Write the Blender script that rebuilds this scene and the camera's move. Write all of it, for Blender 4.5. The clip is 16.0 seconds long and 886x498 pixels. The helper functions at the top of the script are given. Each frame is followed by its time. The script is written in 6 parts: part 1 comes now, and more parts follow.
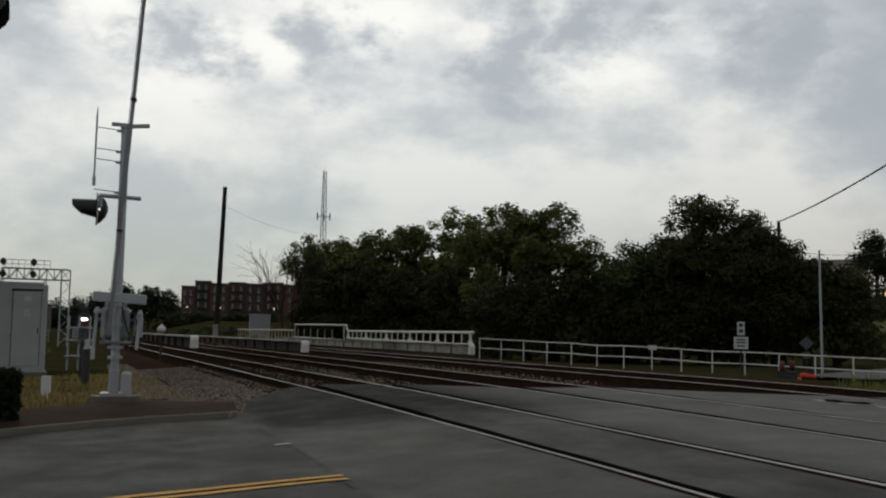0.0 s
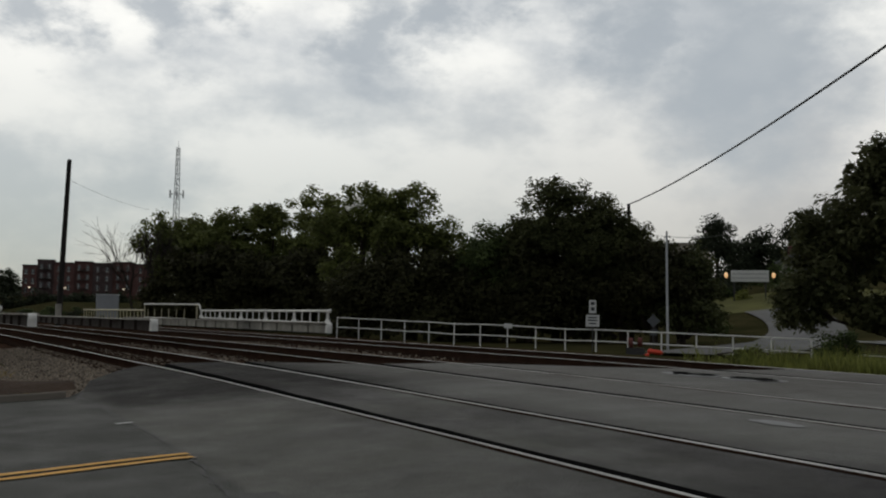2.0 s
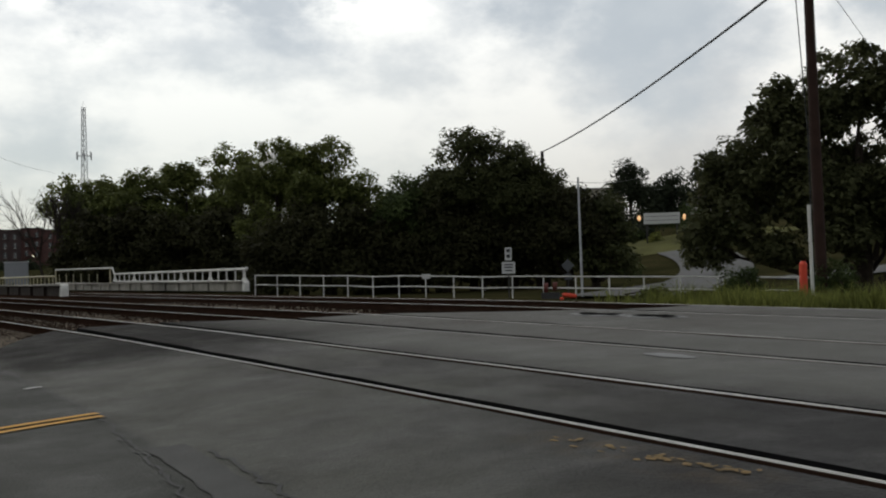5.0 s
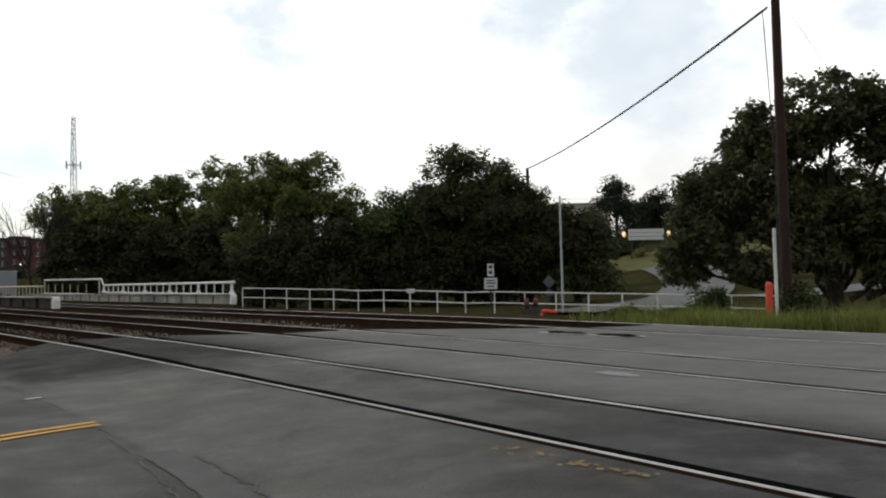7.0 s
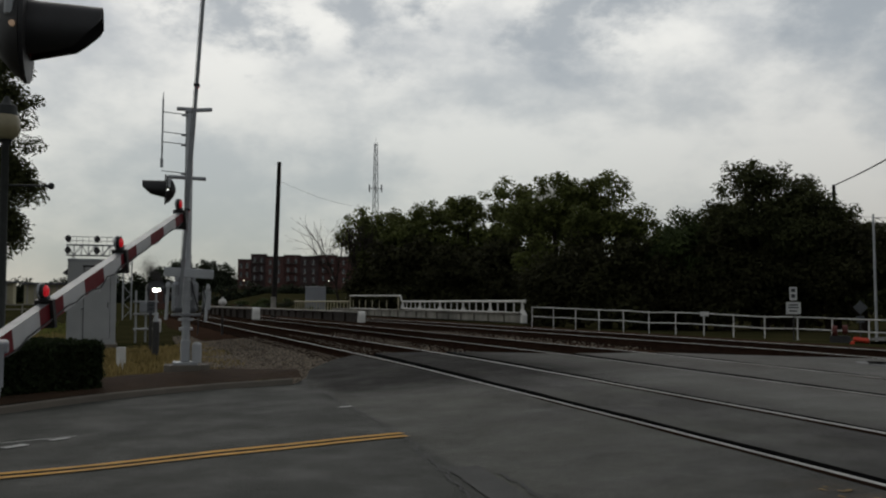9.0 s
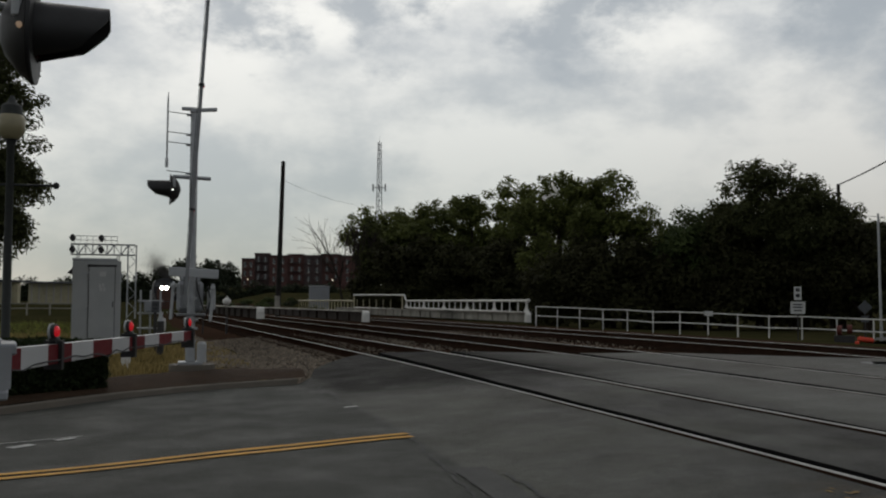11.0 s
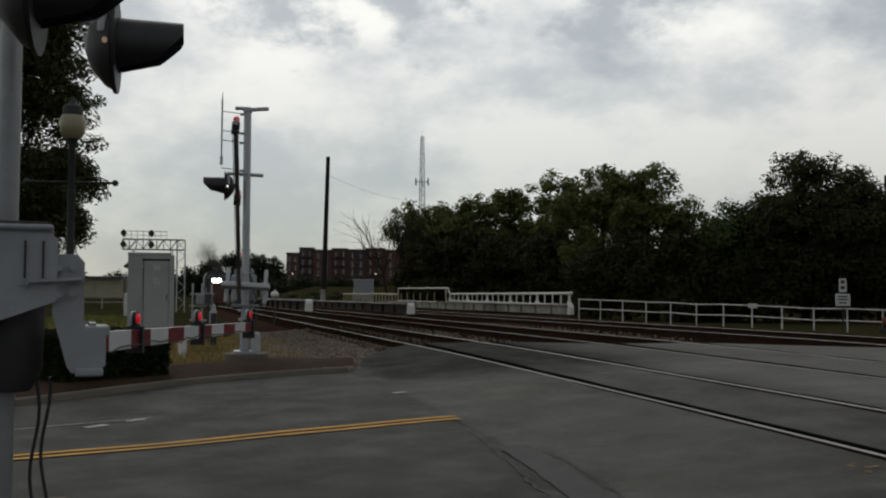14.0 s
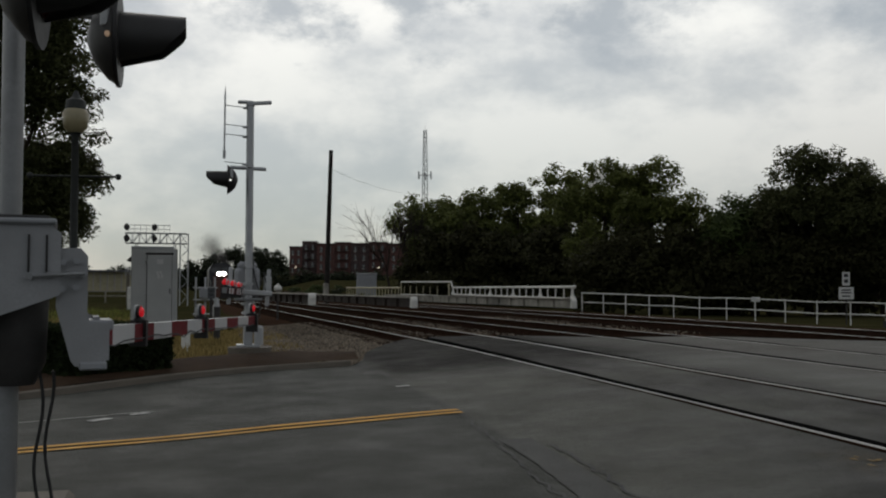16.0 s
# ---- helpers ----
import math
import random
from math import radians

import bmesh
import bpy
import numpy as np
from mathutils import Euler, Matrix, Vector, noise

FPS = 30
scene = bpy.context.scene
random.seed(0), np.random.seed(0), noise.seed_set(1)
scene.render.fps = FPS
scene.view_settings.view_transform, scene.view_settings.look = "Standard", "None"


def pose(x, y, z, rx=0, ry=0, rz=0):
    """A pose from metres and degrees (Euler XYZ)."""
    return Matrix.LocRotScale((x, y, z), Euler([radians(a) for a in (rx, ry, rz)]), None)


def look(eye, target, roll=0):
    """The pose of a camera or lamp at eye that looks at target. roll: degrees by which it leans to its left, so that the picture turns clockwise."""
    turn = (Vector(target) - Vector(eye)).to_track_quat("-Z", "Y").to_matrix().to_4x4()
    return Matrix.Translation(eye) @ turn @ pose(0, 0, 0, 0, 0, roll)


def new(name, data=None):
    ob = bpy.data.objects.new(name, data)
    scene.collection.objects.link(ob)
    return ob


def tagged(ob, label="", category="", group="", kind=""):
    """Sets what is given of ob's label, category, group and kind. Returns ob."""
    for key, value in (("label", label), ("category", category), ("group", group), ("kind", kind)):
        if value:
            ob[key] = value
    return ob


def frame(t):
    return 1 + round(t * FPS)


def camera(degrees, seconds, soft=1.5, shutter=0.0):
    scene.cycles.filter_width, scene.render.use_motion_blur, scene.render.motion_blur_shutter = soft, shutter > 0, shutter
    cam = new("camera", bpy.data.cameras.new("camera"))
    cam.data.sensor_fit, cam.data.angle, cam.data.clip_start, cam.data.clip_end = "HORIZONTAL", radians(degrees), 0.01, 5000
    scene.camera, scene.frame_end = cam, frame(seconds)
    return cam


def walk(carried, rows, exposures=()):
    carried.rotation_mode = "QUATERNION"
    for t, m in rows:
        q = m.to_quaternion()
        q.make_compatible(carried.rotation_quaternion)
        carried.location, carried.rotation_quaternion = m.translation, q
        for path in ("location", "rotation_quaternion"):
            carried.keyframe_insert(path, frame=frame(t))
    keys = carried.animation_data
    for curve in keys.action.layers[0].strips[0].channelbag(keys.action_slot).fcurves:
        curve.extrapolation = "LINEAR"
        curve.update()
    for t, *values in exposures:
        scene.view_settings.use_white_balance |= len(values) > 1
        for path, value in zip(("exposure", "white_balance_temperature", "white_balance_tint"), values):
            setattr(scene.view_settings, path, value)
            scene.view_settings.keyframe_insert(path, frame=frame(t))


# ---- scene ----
FOV = 49.13
cam = camera(FOV, 16.0, soft=2.1)
walk(cam, [
    (0.0, look((0.130, -0.520, 1.595), (6.808, 18.258, 3.270), 1.09)),
    (0.5, look((0.173, -0.434, 1.579), (7.487, 18.109, 3.206), 0.96)),
    (1.0, look((0.214, -0.355, 1.557), (8.287, 17.878, 3.100), 0.87)),
    (1.5, look((0.251, -0.280, 1.526), (9.078, 17.608, 2.982), 0.82)),
    (2.0, look((0.283, -0.210, 1.487), (9.638, 17.417, 2.823), 0.97)),
    (2.5, look((0.308, -0.180, 1.454), (9.773, 17.401, 2.607), 0.62)),
    (3.0, look((0.321, -0.217, 1.446), (9.806, 17.365, 2.396), 0.26)),
    (3.5, look((0.327, -0.288, 1.455), (10.004, 17.199, 2.204), -0.16)),
    (4.0, look((0.336, -0.343, 1.465), (10.378, 16.943, 2.025), -0.62)),
    (4.5, look((0.346, -0.374, 1.465), (10.845, 16.644, 1.891), -0.94)),
    (4.7, look((0.353, -0.391, 1.452), (11.030, 16.517, 1.803), -1.25)),
    (6.8, look((-0.036, -1.579, 1.577), (11.096, 15.030, 2.052), -1.36)),
    (7.0, look((-0.026, -1.507, 1.598), (10.959, 15.195, 2.191), -0.83)),
    (7.5, look((-0.004, -1.352, 1.606), (10.046, 15.921, 2.408), -0.70)),
    (8.0, look((-0.006, -1.202, 1.611), (8.270, 16.980, 2.565), -0.27)),
    (8.5, look((-0.043, -1.177, 1.609), (6.484, 17.699, 2.655), 0.01)),
    (9.0, look((-0.085, -1.250, 1.588), (5.590, 17.899, 2.629), 0.31)),
    (9.2, look((-0.085, -1.250, 1.588), (5.590, 17.899, 2.629), 0.31)),
    (11.3, look((-0.112, -1.241, 1.613), (5.450, 17.943, 2.627), 0.36)),
    (11.5, look((-0.121, -1.238, 1.621), (5.272, 17.993, 2.646), 0.31)),
    (12.0, look((-0.191, -1.472, 1.599), (4.867, 17.849, 2.652), 0.31)),
    (12.5, look((-0.250, -1.678, 1.574), (4.801, 17.655, 2.431), -0.11)),
    (13.0, look((-0.280, -1.783, 1.561), (4.562, 17.602, 2.445), 0.18)),
    (13.5, look((-0.287, -1.806, 1.559), (4.433, 17.609, 2.452), 0.32)),
    (14.0, look((-0.287, -1.806, 1.559), (4.465, 17.601, 2.448), 0.23)),
    (14.5, look((-0.287, -1.806, 1.559), (4.431, 17.609, 2.454), 0.25)),
    (15.0, look((-0.287, -1.806, 1.559), (4.437, 17.608, 2.448), 0.32)),
    (15.5, look((-0.287, -1.806, 1.559), (4.376, 17.623, 2.453), 0.43)),
    (16.0, look((-0.287, -1.806, 1.559), (4.408, 17.621, 2.317), 0.20)),
], exposures=[(0.0, -0.18), (1.5, -0.17), (2.5, -0.12), (3.0, 0.07), (3.5, 0.19), (4.0, 0.17), (4.7, 0.13), (6.8, 0.74), (7.3, 0.70), (7.7, 0.42), (8.0, 0.1), (8.4, -0.22), (8.8, -0.34), (9.2, -0.34), (12.5, -0.18), (16.0, -0.17)])

# ---- world and sun ----
world = bpy.data.worlds.new("overcast_sky")
scene.world = world
world.use_nodes = True
wn, wl = world.node_tree.nodes, world.node_tree.links
wn.clear()


def wnode(kind, **values):
    n = wn.new(kind)
    for key, value in values.items():
        n.inputs[key].default_value = value
    return n


def wmath(op, a, b, clamp=False):
    n = wn.new("ShaderNodeMath")
    n.operation, n.use_clamp = op, clamp
    for i, v in enumerate((a, b)):
        if isinstance(v, (int, float)):
            n.inputs[i].default_value = v
        else:
            wl.new(v, n.inputs[i])
    return n.outputs[0]


def wmix(fac, a, b):
    n = wn.new("ShaderNodeMix")
    n.data_type = "RGBA"
    for key, v in ((0, fac), (6, a), (7, b)):
        if isinstance(v, (int, float)):
            n.inputs[key].default_value = v
        elif isinstance(v, tuple):
            n.inputs[key].default_value = (*v, 1)
        else:
            wl.new(v, n.inputs[key])
    return n.outputs[2]


coord = wn.new("ShaderNodeTexCoord")
stretch = wn.new("ShaderNodeMapping")
stretch.inputs["Scale"].default_value = (1, 1, 1.7)
wl.new(coord.outputs["Generated"], stretch.inputs[0])
deck = wnode("ShaderNodeTexNoise", Scale=4.2, Detail=7.0, Roughness=0.56, Distortion=0.0)
wl.new(stretch.outputs[0], deck.inputs["Vector"])
fine = wnode("ShaderNodeTexNoise", Scale=11.0, Detail=6.0, Roughness=0.6)
wl.new(stretch.outputs[0], fine.inputs["Vector"])
warp = wn.new("ShaderNodeVectorMath")
warp.operation = "MULTIPLY_ADD"
wl.new(fine.outputs["Color"], warp.inputs[0])
warp.inputs[1].default_value = (0.24, 0.24, 0.16)
wl.new(coord.outputs["Generated"], warp.inputs[2])


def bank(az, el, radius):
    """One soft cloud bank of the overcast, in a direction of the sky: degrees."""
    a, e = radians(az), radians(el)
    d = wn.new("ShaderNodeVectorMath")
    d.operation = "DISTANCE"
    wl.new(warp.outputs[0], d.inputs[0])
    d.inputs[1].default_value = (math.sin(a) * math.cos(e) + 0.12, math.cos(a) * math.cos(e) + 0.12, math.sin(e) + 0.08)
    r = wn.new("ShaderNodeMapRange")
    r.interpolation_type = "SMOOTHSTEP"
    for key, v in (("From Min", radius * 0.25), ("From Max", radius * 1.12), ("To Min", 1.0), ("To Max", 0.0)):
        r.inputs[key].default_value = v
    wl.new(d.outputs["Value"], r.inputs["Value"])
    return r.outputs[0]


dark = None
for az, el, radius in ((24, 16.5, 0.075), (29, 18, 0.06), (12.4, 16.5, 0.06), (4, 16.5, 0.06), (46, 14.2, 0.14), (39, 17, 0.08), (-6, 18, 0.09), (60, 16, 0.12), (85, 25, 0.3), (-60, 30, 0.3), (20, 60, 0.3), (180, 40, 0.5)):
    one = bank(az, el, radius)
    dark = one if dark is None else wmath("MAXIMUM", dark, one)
split = wn.new("ShaderNodeSeparateXYZ")
wl.new(coord.outputs["Generated"], split.inputs[0])
height = split.outputs[2]
soft = wn.new("ShaderNodeMapRange")
soft.interpolation_type = "SMOOTHSTEP"
for key, v in (("From Min", 0.38), ("From Max", 0.60)):
    soft.inputs[key].default_value = v
wl.new(deck.outputs["Fac"], soft.inputs["Value"])
low = wn.new("ShaderNodeMapRange")
for key, v in (("From Min", 0.03), ("From Max", 0.27)):
    low.inputs[key].default_value = v
wl.new(height, low.inputs["Value"])
sky = wn.new("ShaderNodeTexSky")
sky.sky_type, sky.sun_disc, sky.sun_elevation, sky.sun_rotation = "NISHITA", False, radians(38), radians(-10)
bright = wmix(soft.outputs[0], (0.60, 0.62, 0.625), (1.05, 1.035, 0.97))
haze = wmix(soft.outputs[0], (0.355, 0.40, 0.40), (0.49, 0.51, 0.485))
side = wn.new("ShaderNodeMapRange")
for key, v in (("From Min", 0.35), ("From Max", 0.75)):
    side.inputs[key].default_value = v
wl.new(split.outputs[0], side.inputs["Value"])
haze = wmix(side.outputs[0], haze, (0.48, 0.45, 0.42))
cloud = wmix(low.outputs[0], haze, bright)
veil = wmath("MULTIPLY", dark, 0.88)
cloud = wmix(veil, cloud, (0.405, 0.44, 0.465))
over = wn.new("ShaderNodeMapRange")
over.interpolation_type = "SMOOTHSTEP"
for key, v in (("From Min", 0.3), ("From Max", 0.75)):
    over.inputs[key].default_value = v
wl.new(height, over.inputs["Value"])
cloud = wmix(over.outputs[0], cloud, (0.31, 0.318, 0.325))
behind = wn.new("ShaderNodeMapRange")
for key, v in (("From Min", 0.1), ("From Max", -0.6)):
    behind.inputs[key].default_value = v
wl.new(split.outputs[1], behind.inputs["Value"])
cloud = wmix(behind.outputs[0], cloud, (0.355, 0.367, 0.375))
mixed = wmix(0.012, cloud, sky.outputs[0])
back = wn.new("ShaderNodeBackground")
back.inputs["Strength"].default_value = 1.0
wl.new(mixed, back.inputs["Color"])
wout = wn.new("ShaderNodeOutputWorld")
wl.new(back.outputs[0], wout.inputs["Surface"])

sun_data = bpy.data.lights.new("sun", "SUN")
sun_data.energy, sun_data.angle, sun_data.color = 0.5, radians(25), (1.0, 0.96, 0.9)
sun = new("sun", sun_data)
sun.matrix_world = look((0, 0, 60), (-math.sin(radians(-10)) * 60, -60, 60 - 48))


# ---- materials ----
def material(name, base, rough=0.7, metal=0.0, vary=0.25, scale=8.0, fine_scale=60.0, bump=0.0, other=None, stain=0.0, island=0.0, emit=None, strength=0.0, alpha=1.0, spec=0.5, world_space=True):
    """A surface with grain at two scales, stains and relief."""
    m = bpy.data.materials.new(name)
    m.use_nodes = True
    n, l = m.node_tree.nodes, m.node_tree.links
    b = n["Principled BSDF"]
    b.inputs["Roughness"].default_value, b.inputs["Metallic"].default_value = rough, metal
    b.inputs["Specular IOR Level"].default_value = spec
    tc = n.new("ShaderNodeTexCoord")
    geo = n.new("ShaderNodeNewGeometry")
    at = geo.outputs["Position"] if world_space else tc.outputs["Object"]

    def noise_at(s, detail=5.0):
        t = n.new("ShaderNodeTexNoise")
        t.inputs["Scale"].default_value, t.inputs["Detail"].default_value = s, detail
        l.new(at, t.inputs["Vector"])
        return t.outputs["Fac"]

    def mix(fac, a, c):
        x = n.new("ShaderNodeMix")
        x.data_type = "RGBA"
        for key, v in ((0, fac), (6, a), (7, c)):
            if isinstance(v, tuple):
                x.inputs[key].default_value = (*v, 1)
            elif isinstance(v, (int, float)):
                x.inputs[key].default_value = v
            else:
                l.new(v, x.inputs[key])
        return x.outputs[2]

    def ramp(v, lo, hi):
        r = n.new("ShaderNodeMapRange")
        r.inputs["From Min"].default_value, r.inputs["From Max"].default_value = lo, hi
        l.new(v, r.inputs["Value"])
        return r.outputs[0]

    lowc = tuple(c * (1 - vary) for c in base)
    highc = other or tuple(min(1, c * (1 + vary)) for c in base)
    colour = mix(ramp(noise_at(scale), 0.3, 0.7), lowc, highc)
    grain = noise_at(fine_scale, 3.0)
    colour = mix(ramp(grain, 0.2, 0.8), colour, tuple(c * (1 - 0.6 * vary) for c in base))
    if stain:
        colour = mix(ramp(noise_at(scale * 0.23), 0.5, 0.78), colour, tuple(c * (1 - stain) for c in base))
    if island:
        r = n.new("ShaderNodeMapRange")
        r.inputs["To Min"].default_value, r.inputs["To Max"].default_value = 1 - island, 1 + island
        l.new(geo.outputs["Random Per Island"], r.inputs["Value"])
        s = n.new("ShaderNodeVectorMath")
        s.operation = "SCALE"
        l.new(colour, s.inputs[0])
        l.new(r.outputs[0], s.inputs["Scale"])
        colour = s.outputs[0]
    l.new(colour, b.inputs["Base Color"])
    rv = n.new("ShaderNodeMapRange")
    rv.inputs["To Min"].default_value, rv.inputs["To Max"].default_value = max(0.02, rough - 0.12), min(1, rough + 0.12)
    l.new(noise_at(scale * 1.7), rv.inputs["Value"])
    l.new(rv.outputs[0], b.inputs["Roughness"])
    if bump:
        bp = n.new("ShaderNodeBump")
        bp.inputs["Strength"].default_value, bp.inputs["Distance"].default_value = bump, 0.02
        l.new(grain, bp.inputs["Height"])
        l.new(bp.outputs[0], b.inputs["Normal"])
    if emit:
        b.inputs["Emission Color"].default_value, b.inputs["Emission Strength"].default_value = (*emit, 1), strength
    if alpha < 1:
        b.inputs["Alpha"].default_value = alpha
    return m


def asphalt_material():
    """Worn asphalt: aggregate grain, mottling, traffic streaks, and soot and rust beside the rails."""
    m = bpy.data.materials.new("asphalt")
    m.use_nodes = True
    n, l = m.node_tree.nodes, m.node_tree.links
    b = n["Principled BSDF"]
    geo = n.new("ShaderNodeNewGeometry")

    def tex(scale, stretch=(1, 1, 1), detail=5.0, rough=0.6, lo=0.3, hi=0.7):
        mp = n.new("ShaderNodeMapping")
        mp.inputs["Scale"].default_value = stretch
        mp.inputs["Rotation"].default_value = (0, 0, radians(-17))
        l.new(geo.outputs["Position"], mp.inputs[0])
        t = n.new("ShaderNodeTexNoise")
        t.inputs["Scale"].default_value, t.inputs["Detail"].default_value, t.inputs["Roughness"].default_value = scale, detail, rough
        l.new(mp.outputs[0], t.inputs["Vector"])
        r = n.new("ShaderNodeMapRange")
        r.inputs["From Min"].default_value, r.inputs["From Max"].default_value = lo, hi
        l.new(t.outputs["Fac"], r.inputs["Value"])
        return r.outputs[0]

    def mix(fac, a, c):
        x = n.new("ShaderNodeMix")
        x.data_type = "RGBA"
        for key, v in ((0, fac), (6, a), (7, c)):
            if isinstance(v, tuple):
                x.inputs[key].default_value = (*v, 1)
            elif isinstance(v, (int, float)):
                x.inputs[key].default_value = v
            else:
                l.new(v, x.inputs[key])
        return x.outputs[2]

    def times(a, c):
        x = n.new("ShaderNodeMath")
        x.operation, x.use_clamp = "MULTIPLY", True
        for k, v in enumerate((a, c)):
            if isinstance(v, (int, float)):
                x.inputs[k].default_value = v
            else:
                l.new(v, x.inputs[k])
        return x.outputs[0]

    colour = mix(tex(0.45, (1, 1, 1)), (0.072, 0.073, 0.058), (0.100, 0.100, 0.080))
    colour = mix(times(tex(1.7, (0.75, 1.2, 1), detail=8.0, lo=0.45, hi=0.75), 0.45), colour, (0.088, 0.087, 0.076))
    colour = mix(times(tex(1.1, (0.8, 1.1, 1), detail=8.0, lo=0.50, hi=0.72), 0.45), colour, (0.030, 0.026, 0.025))
    grain = tex(34.0, detail=3.0, lo=0.25, hi=0.75)
    colour = mix(times(grain, 0.4), colour, (0.026, 0.026, 0.025))
    colour = mix(times(tex(17.0, detail=5.0, rough=0.7, lo=0.52, hi=0.70), 0.35), colour, (0.030, 0.030, 0.028))
    colour = mix(times(tex(7.0, detail=7.0, rough=0.7, lo=0.5, hi=0.72), 0.6), colour, (0.090, 0.088, 0.076))
    colour = mix(times(tex(55.0, detail=2.0, lo=0.60, hi=0.72), 0.8), colour, (0.14, 0.135, 0.12))
    colour = mix(times(tex(3.1, detail=8.0, rough=0.7, lo=0.48, hi=0.68), 0.35), colour, (0.036, 0.036, 0.032))
    # soot and brake dust between the rails of the first track
    xyz = n.new("ShaderNodeSeparateXYZ")
    l.new(geo.outputs["Position"], xyz.inputs[0])
    away = n.new("ShaderNodeMath")
    away.operation = "ABSOLUTE"
    off = n.new("ShaderNodeMath")
    off.operation = "SUBTRACT"
    l.new(xyz.outputs[0], off.inputs[0])
    off.inputs[1].default_value = 5.6
    l.new(off.outputs[0], away.inputs[0])
    near = n.new("ShaderNodeMapRange")
    near.interpolation_type = "SMOOTHSTEP"
    for key, v in (("From Min", 1.9), ("From Max", 0.5), ("To Min", 0.0), ("To Max", 1.0)):
        near.inputs[key].default_value = v
    l.new(away.outputs[0], near.inputs["Value"])
    colour = mix(times(near.outputs[0], times(tex(0.9, (1.5, 0.5, 1), lo=0.35, hi=0.62), 0.85)), colour, (0.024, 0.021, 0.019))

    def reach(out, lo, hi):
        r = n.new("ShaderNodeMapRange")
        r.interpolation_type = "SMOOTHSTEP"
        r.inputs["From Min"].default_value, r.inputs["From Max"].default_value = lo, hi
        l.new(out, r.inputs["Value"])
        return r.outputs[0]

    # the older, darker surfacing west of the joint, and soot where the tracks leave the road
    colour = mix(times(reach(xyz.outputs[0], 2.60, 2.42), 0.84), colour, (0.031, 0.033, 0.027))
    soot = times(times(reach(xyz.outputs[0], 1.9, 2.9), reach(xyz.outputs[1], 11.8, 14.6)), reach(xyz.outputs[0], 10.5, 7.0))
    colour = mix(times(soot, times(tex(0.9, (1.2, 0.7, 1), lo=0.1, hi=0.5), 0.95)), colour, (0.021, 0.020, 0.018))
    grime = times(times(reach(xyz.outputs[0], 2.7, 4.6), reach(xyz.outputs[0], 7.6, 6.0)), reach(xyz.outputs[1], 6.6, 3.4))
    colour = mix(times(grime, times(tex(1.3, detail=7.0, lo=0.12, hi=0.5), 0.92)), colour, (0.016, 0.015, 0.014))
    smear = times(times(reach(xyz.outputs[0], 4.15, 4.4), reach(xyz.outputs[0], 4.8, 4.6)), times(reach(xyz.outputs[1], 5.2, 4.6), reach(xyz.outputs[1], 2.6, 3.2)))
    colour = mix(times(smear, times(tex(5.0, detail=7.0, lo=0.4, hi=0.7), 0.5)), colour, (0.085, 0.060, 0.030))
    rust = times(times(reach(xyz.outputs[0], 7.5, 8.6), reach(xyz.outputs[1], 7.0, 10.0)), tex(0.6, (1.2, 0.7, 1), lo=0.35, hi=0.65))
    colour = mix(times(reach(xyz.outputs[0], 6.3, 7.6), 0.55), colour, (0.145, 0.142, 0.130))
    colour = mix(times(rust, 0.40), colour, (0.048, 0.036, 0.028))
    l.new(colour, b.inputs["Base Color"])
    # sooty asphalt is matt
    matt = n.new("ShaderNodeMapRange")
    matt.inputs["To Min"].default_value, matt.inputs["To Max"].default_value = 0.35, 0.05
    l.new(soot, matt.inputs["Value"])
    l.new(matt.outputs[0], b.inputs["Specular IOR Level"])
    rr = n.new("ShaderNodeMapRange")
    rr.inputs["To Min"].default_value, rr.inputs["To Max"].default_value = 0.62, 0.92
    l.new(tex(1.3), rr.inputs["Value"])
    l.new(rr.outputs[0], b.inputs["Roughness"])
    bp = n.new("ShaderNodeBump")
    bp.inputs["Strength"].default_value, bp.inputs["Distance"].default_value = 0.7, 0.02
    l.new(grain, bp.inputs["Height"])
    l.new(bp.outputs[0], b.inputs["Normal"])
    return m


ASPHALT = asphalt_material()
OLD_ASPHALT = material("worn_asphalt", (0.062, 0.062, 0.058), 0.8, vary=0.35, scale=1.2, fine_scale=70, bump=0.4, spec=0.3)
# Near-black standing in for shade in road gaps, slab sides and potholes.
GAP_SHADE = material("gap_shade_black", (0.012, 0.012, 0.012), 0.95, vary=0.3, bump=0.2, spec=0.0)
DAMP = material("damp_asphalt", (0.105, 0.105, 0.10), 0.5, vary=0.3, scale=3, spec=0.6)
YELLOW = material("yellow_paint", (0.60, 0.31, 0.03), 0.75, vary=0.3, scale=5, stain=0.5, bump=0.2)
FADED_YELLOW = material("faded_yellow_paint", (0.24, 0.155, 0.05), 0.8, vary=0.5, scale=9, stain=0.6)
WHITE_LINE = material("white_road_paint", (0.42, 0.42, 0.40), 0.75, vary=0.3, scale=6, stain=0.4)
CONCRETE = material("concrete", (0.15, 0.13, 0.105), 0.85, vary=0.25, scale=2, bump=0.3, stain=0.35)
PALE_CONCRETE = material("pale_concrete", (0.31, 0.29, 0.25), 0.85, vary=0.45, scale=1.6, bump=0.3, stain=0.75)
SOIL = material("grassy_ground", (0.038, 0.040, 0.017), 0.95, vary=0.55, scale=0.25, fine_scale=4, bump=0.8, stain=0.4, other=(0.075, 0.062, 0.030), spec=0.0)
MULCH = material("mulch", (0.048, 0.029, 0.017), 0.95, vary=0.4, scale=3, fine_scale=40, bump=0.9, spec=0.1)
BALLAST = material("ballast", (0.050, 0.030, 0.021), 0.9, vary=0.35, scale=0.8, fine_scale=26, bump=1.0, spec=0.0)
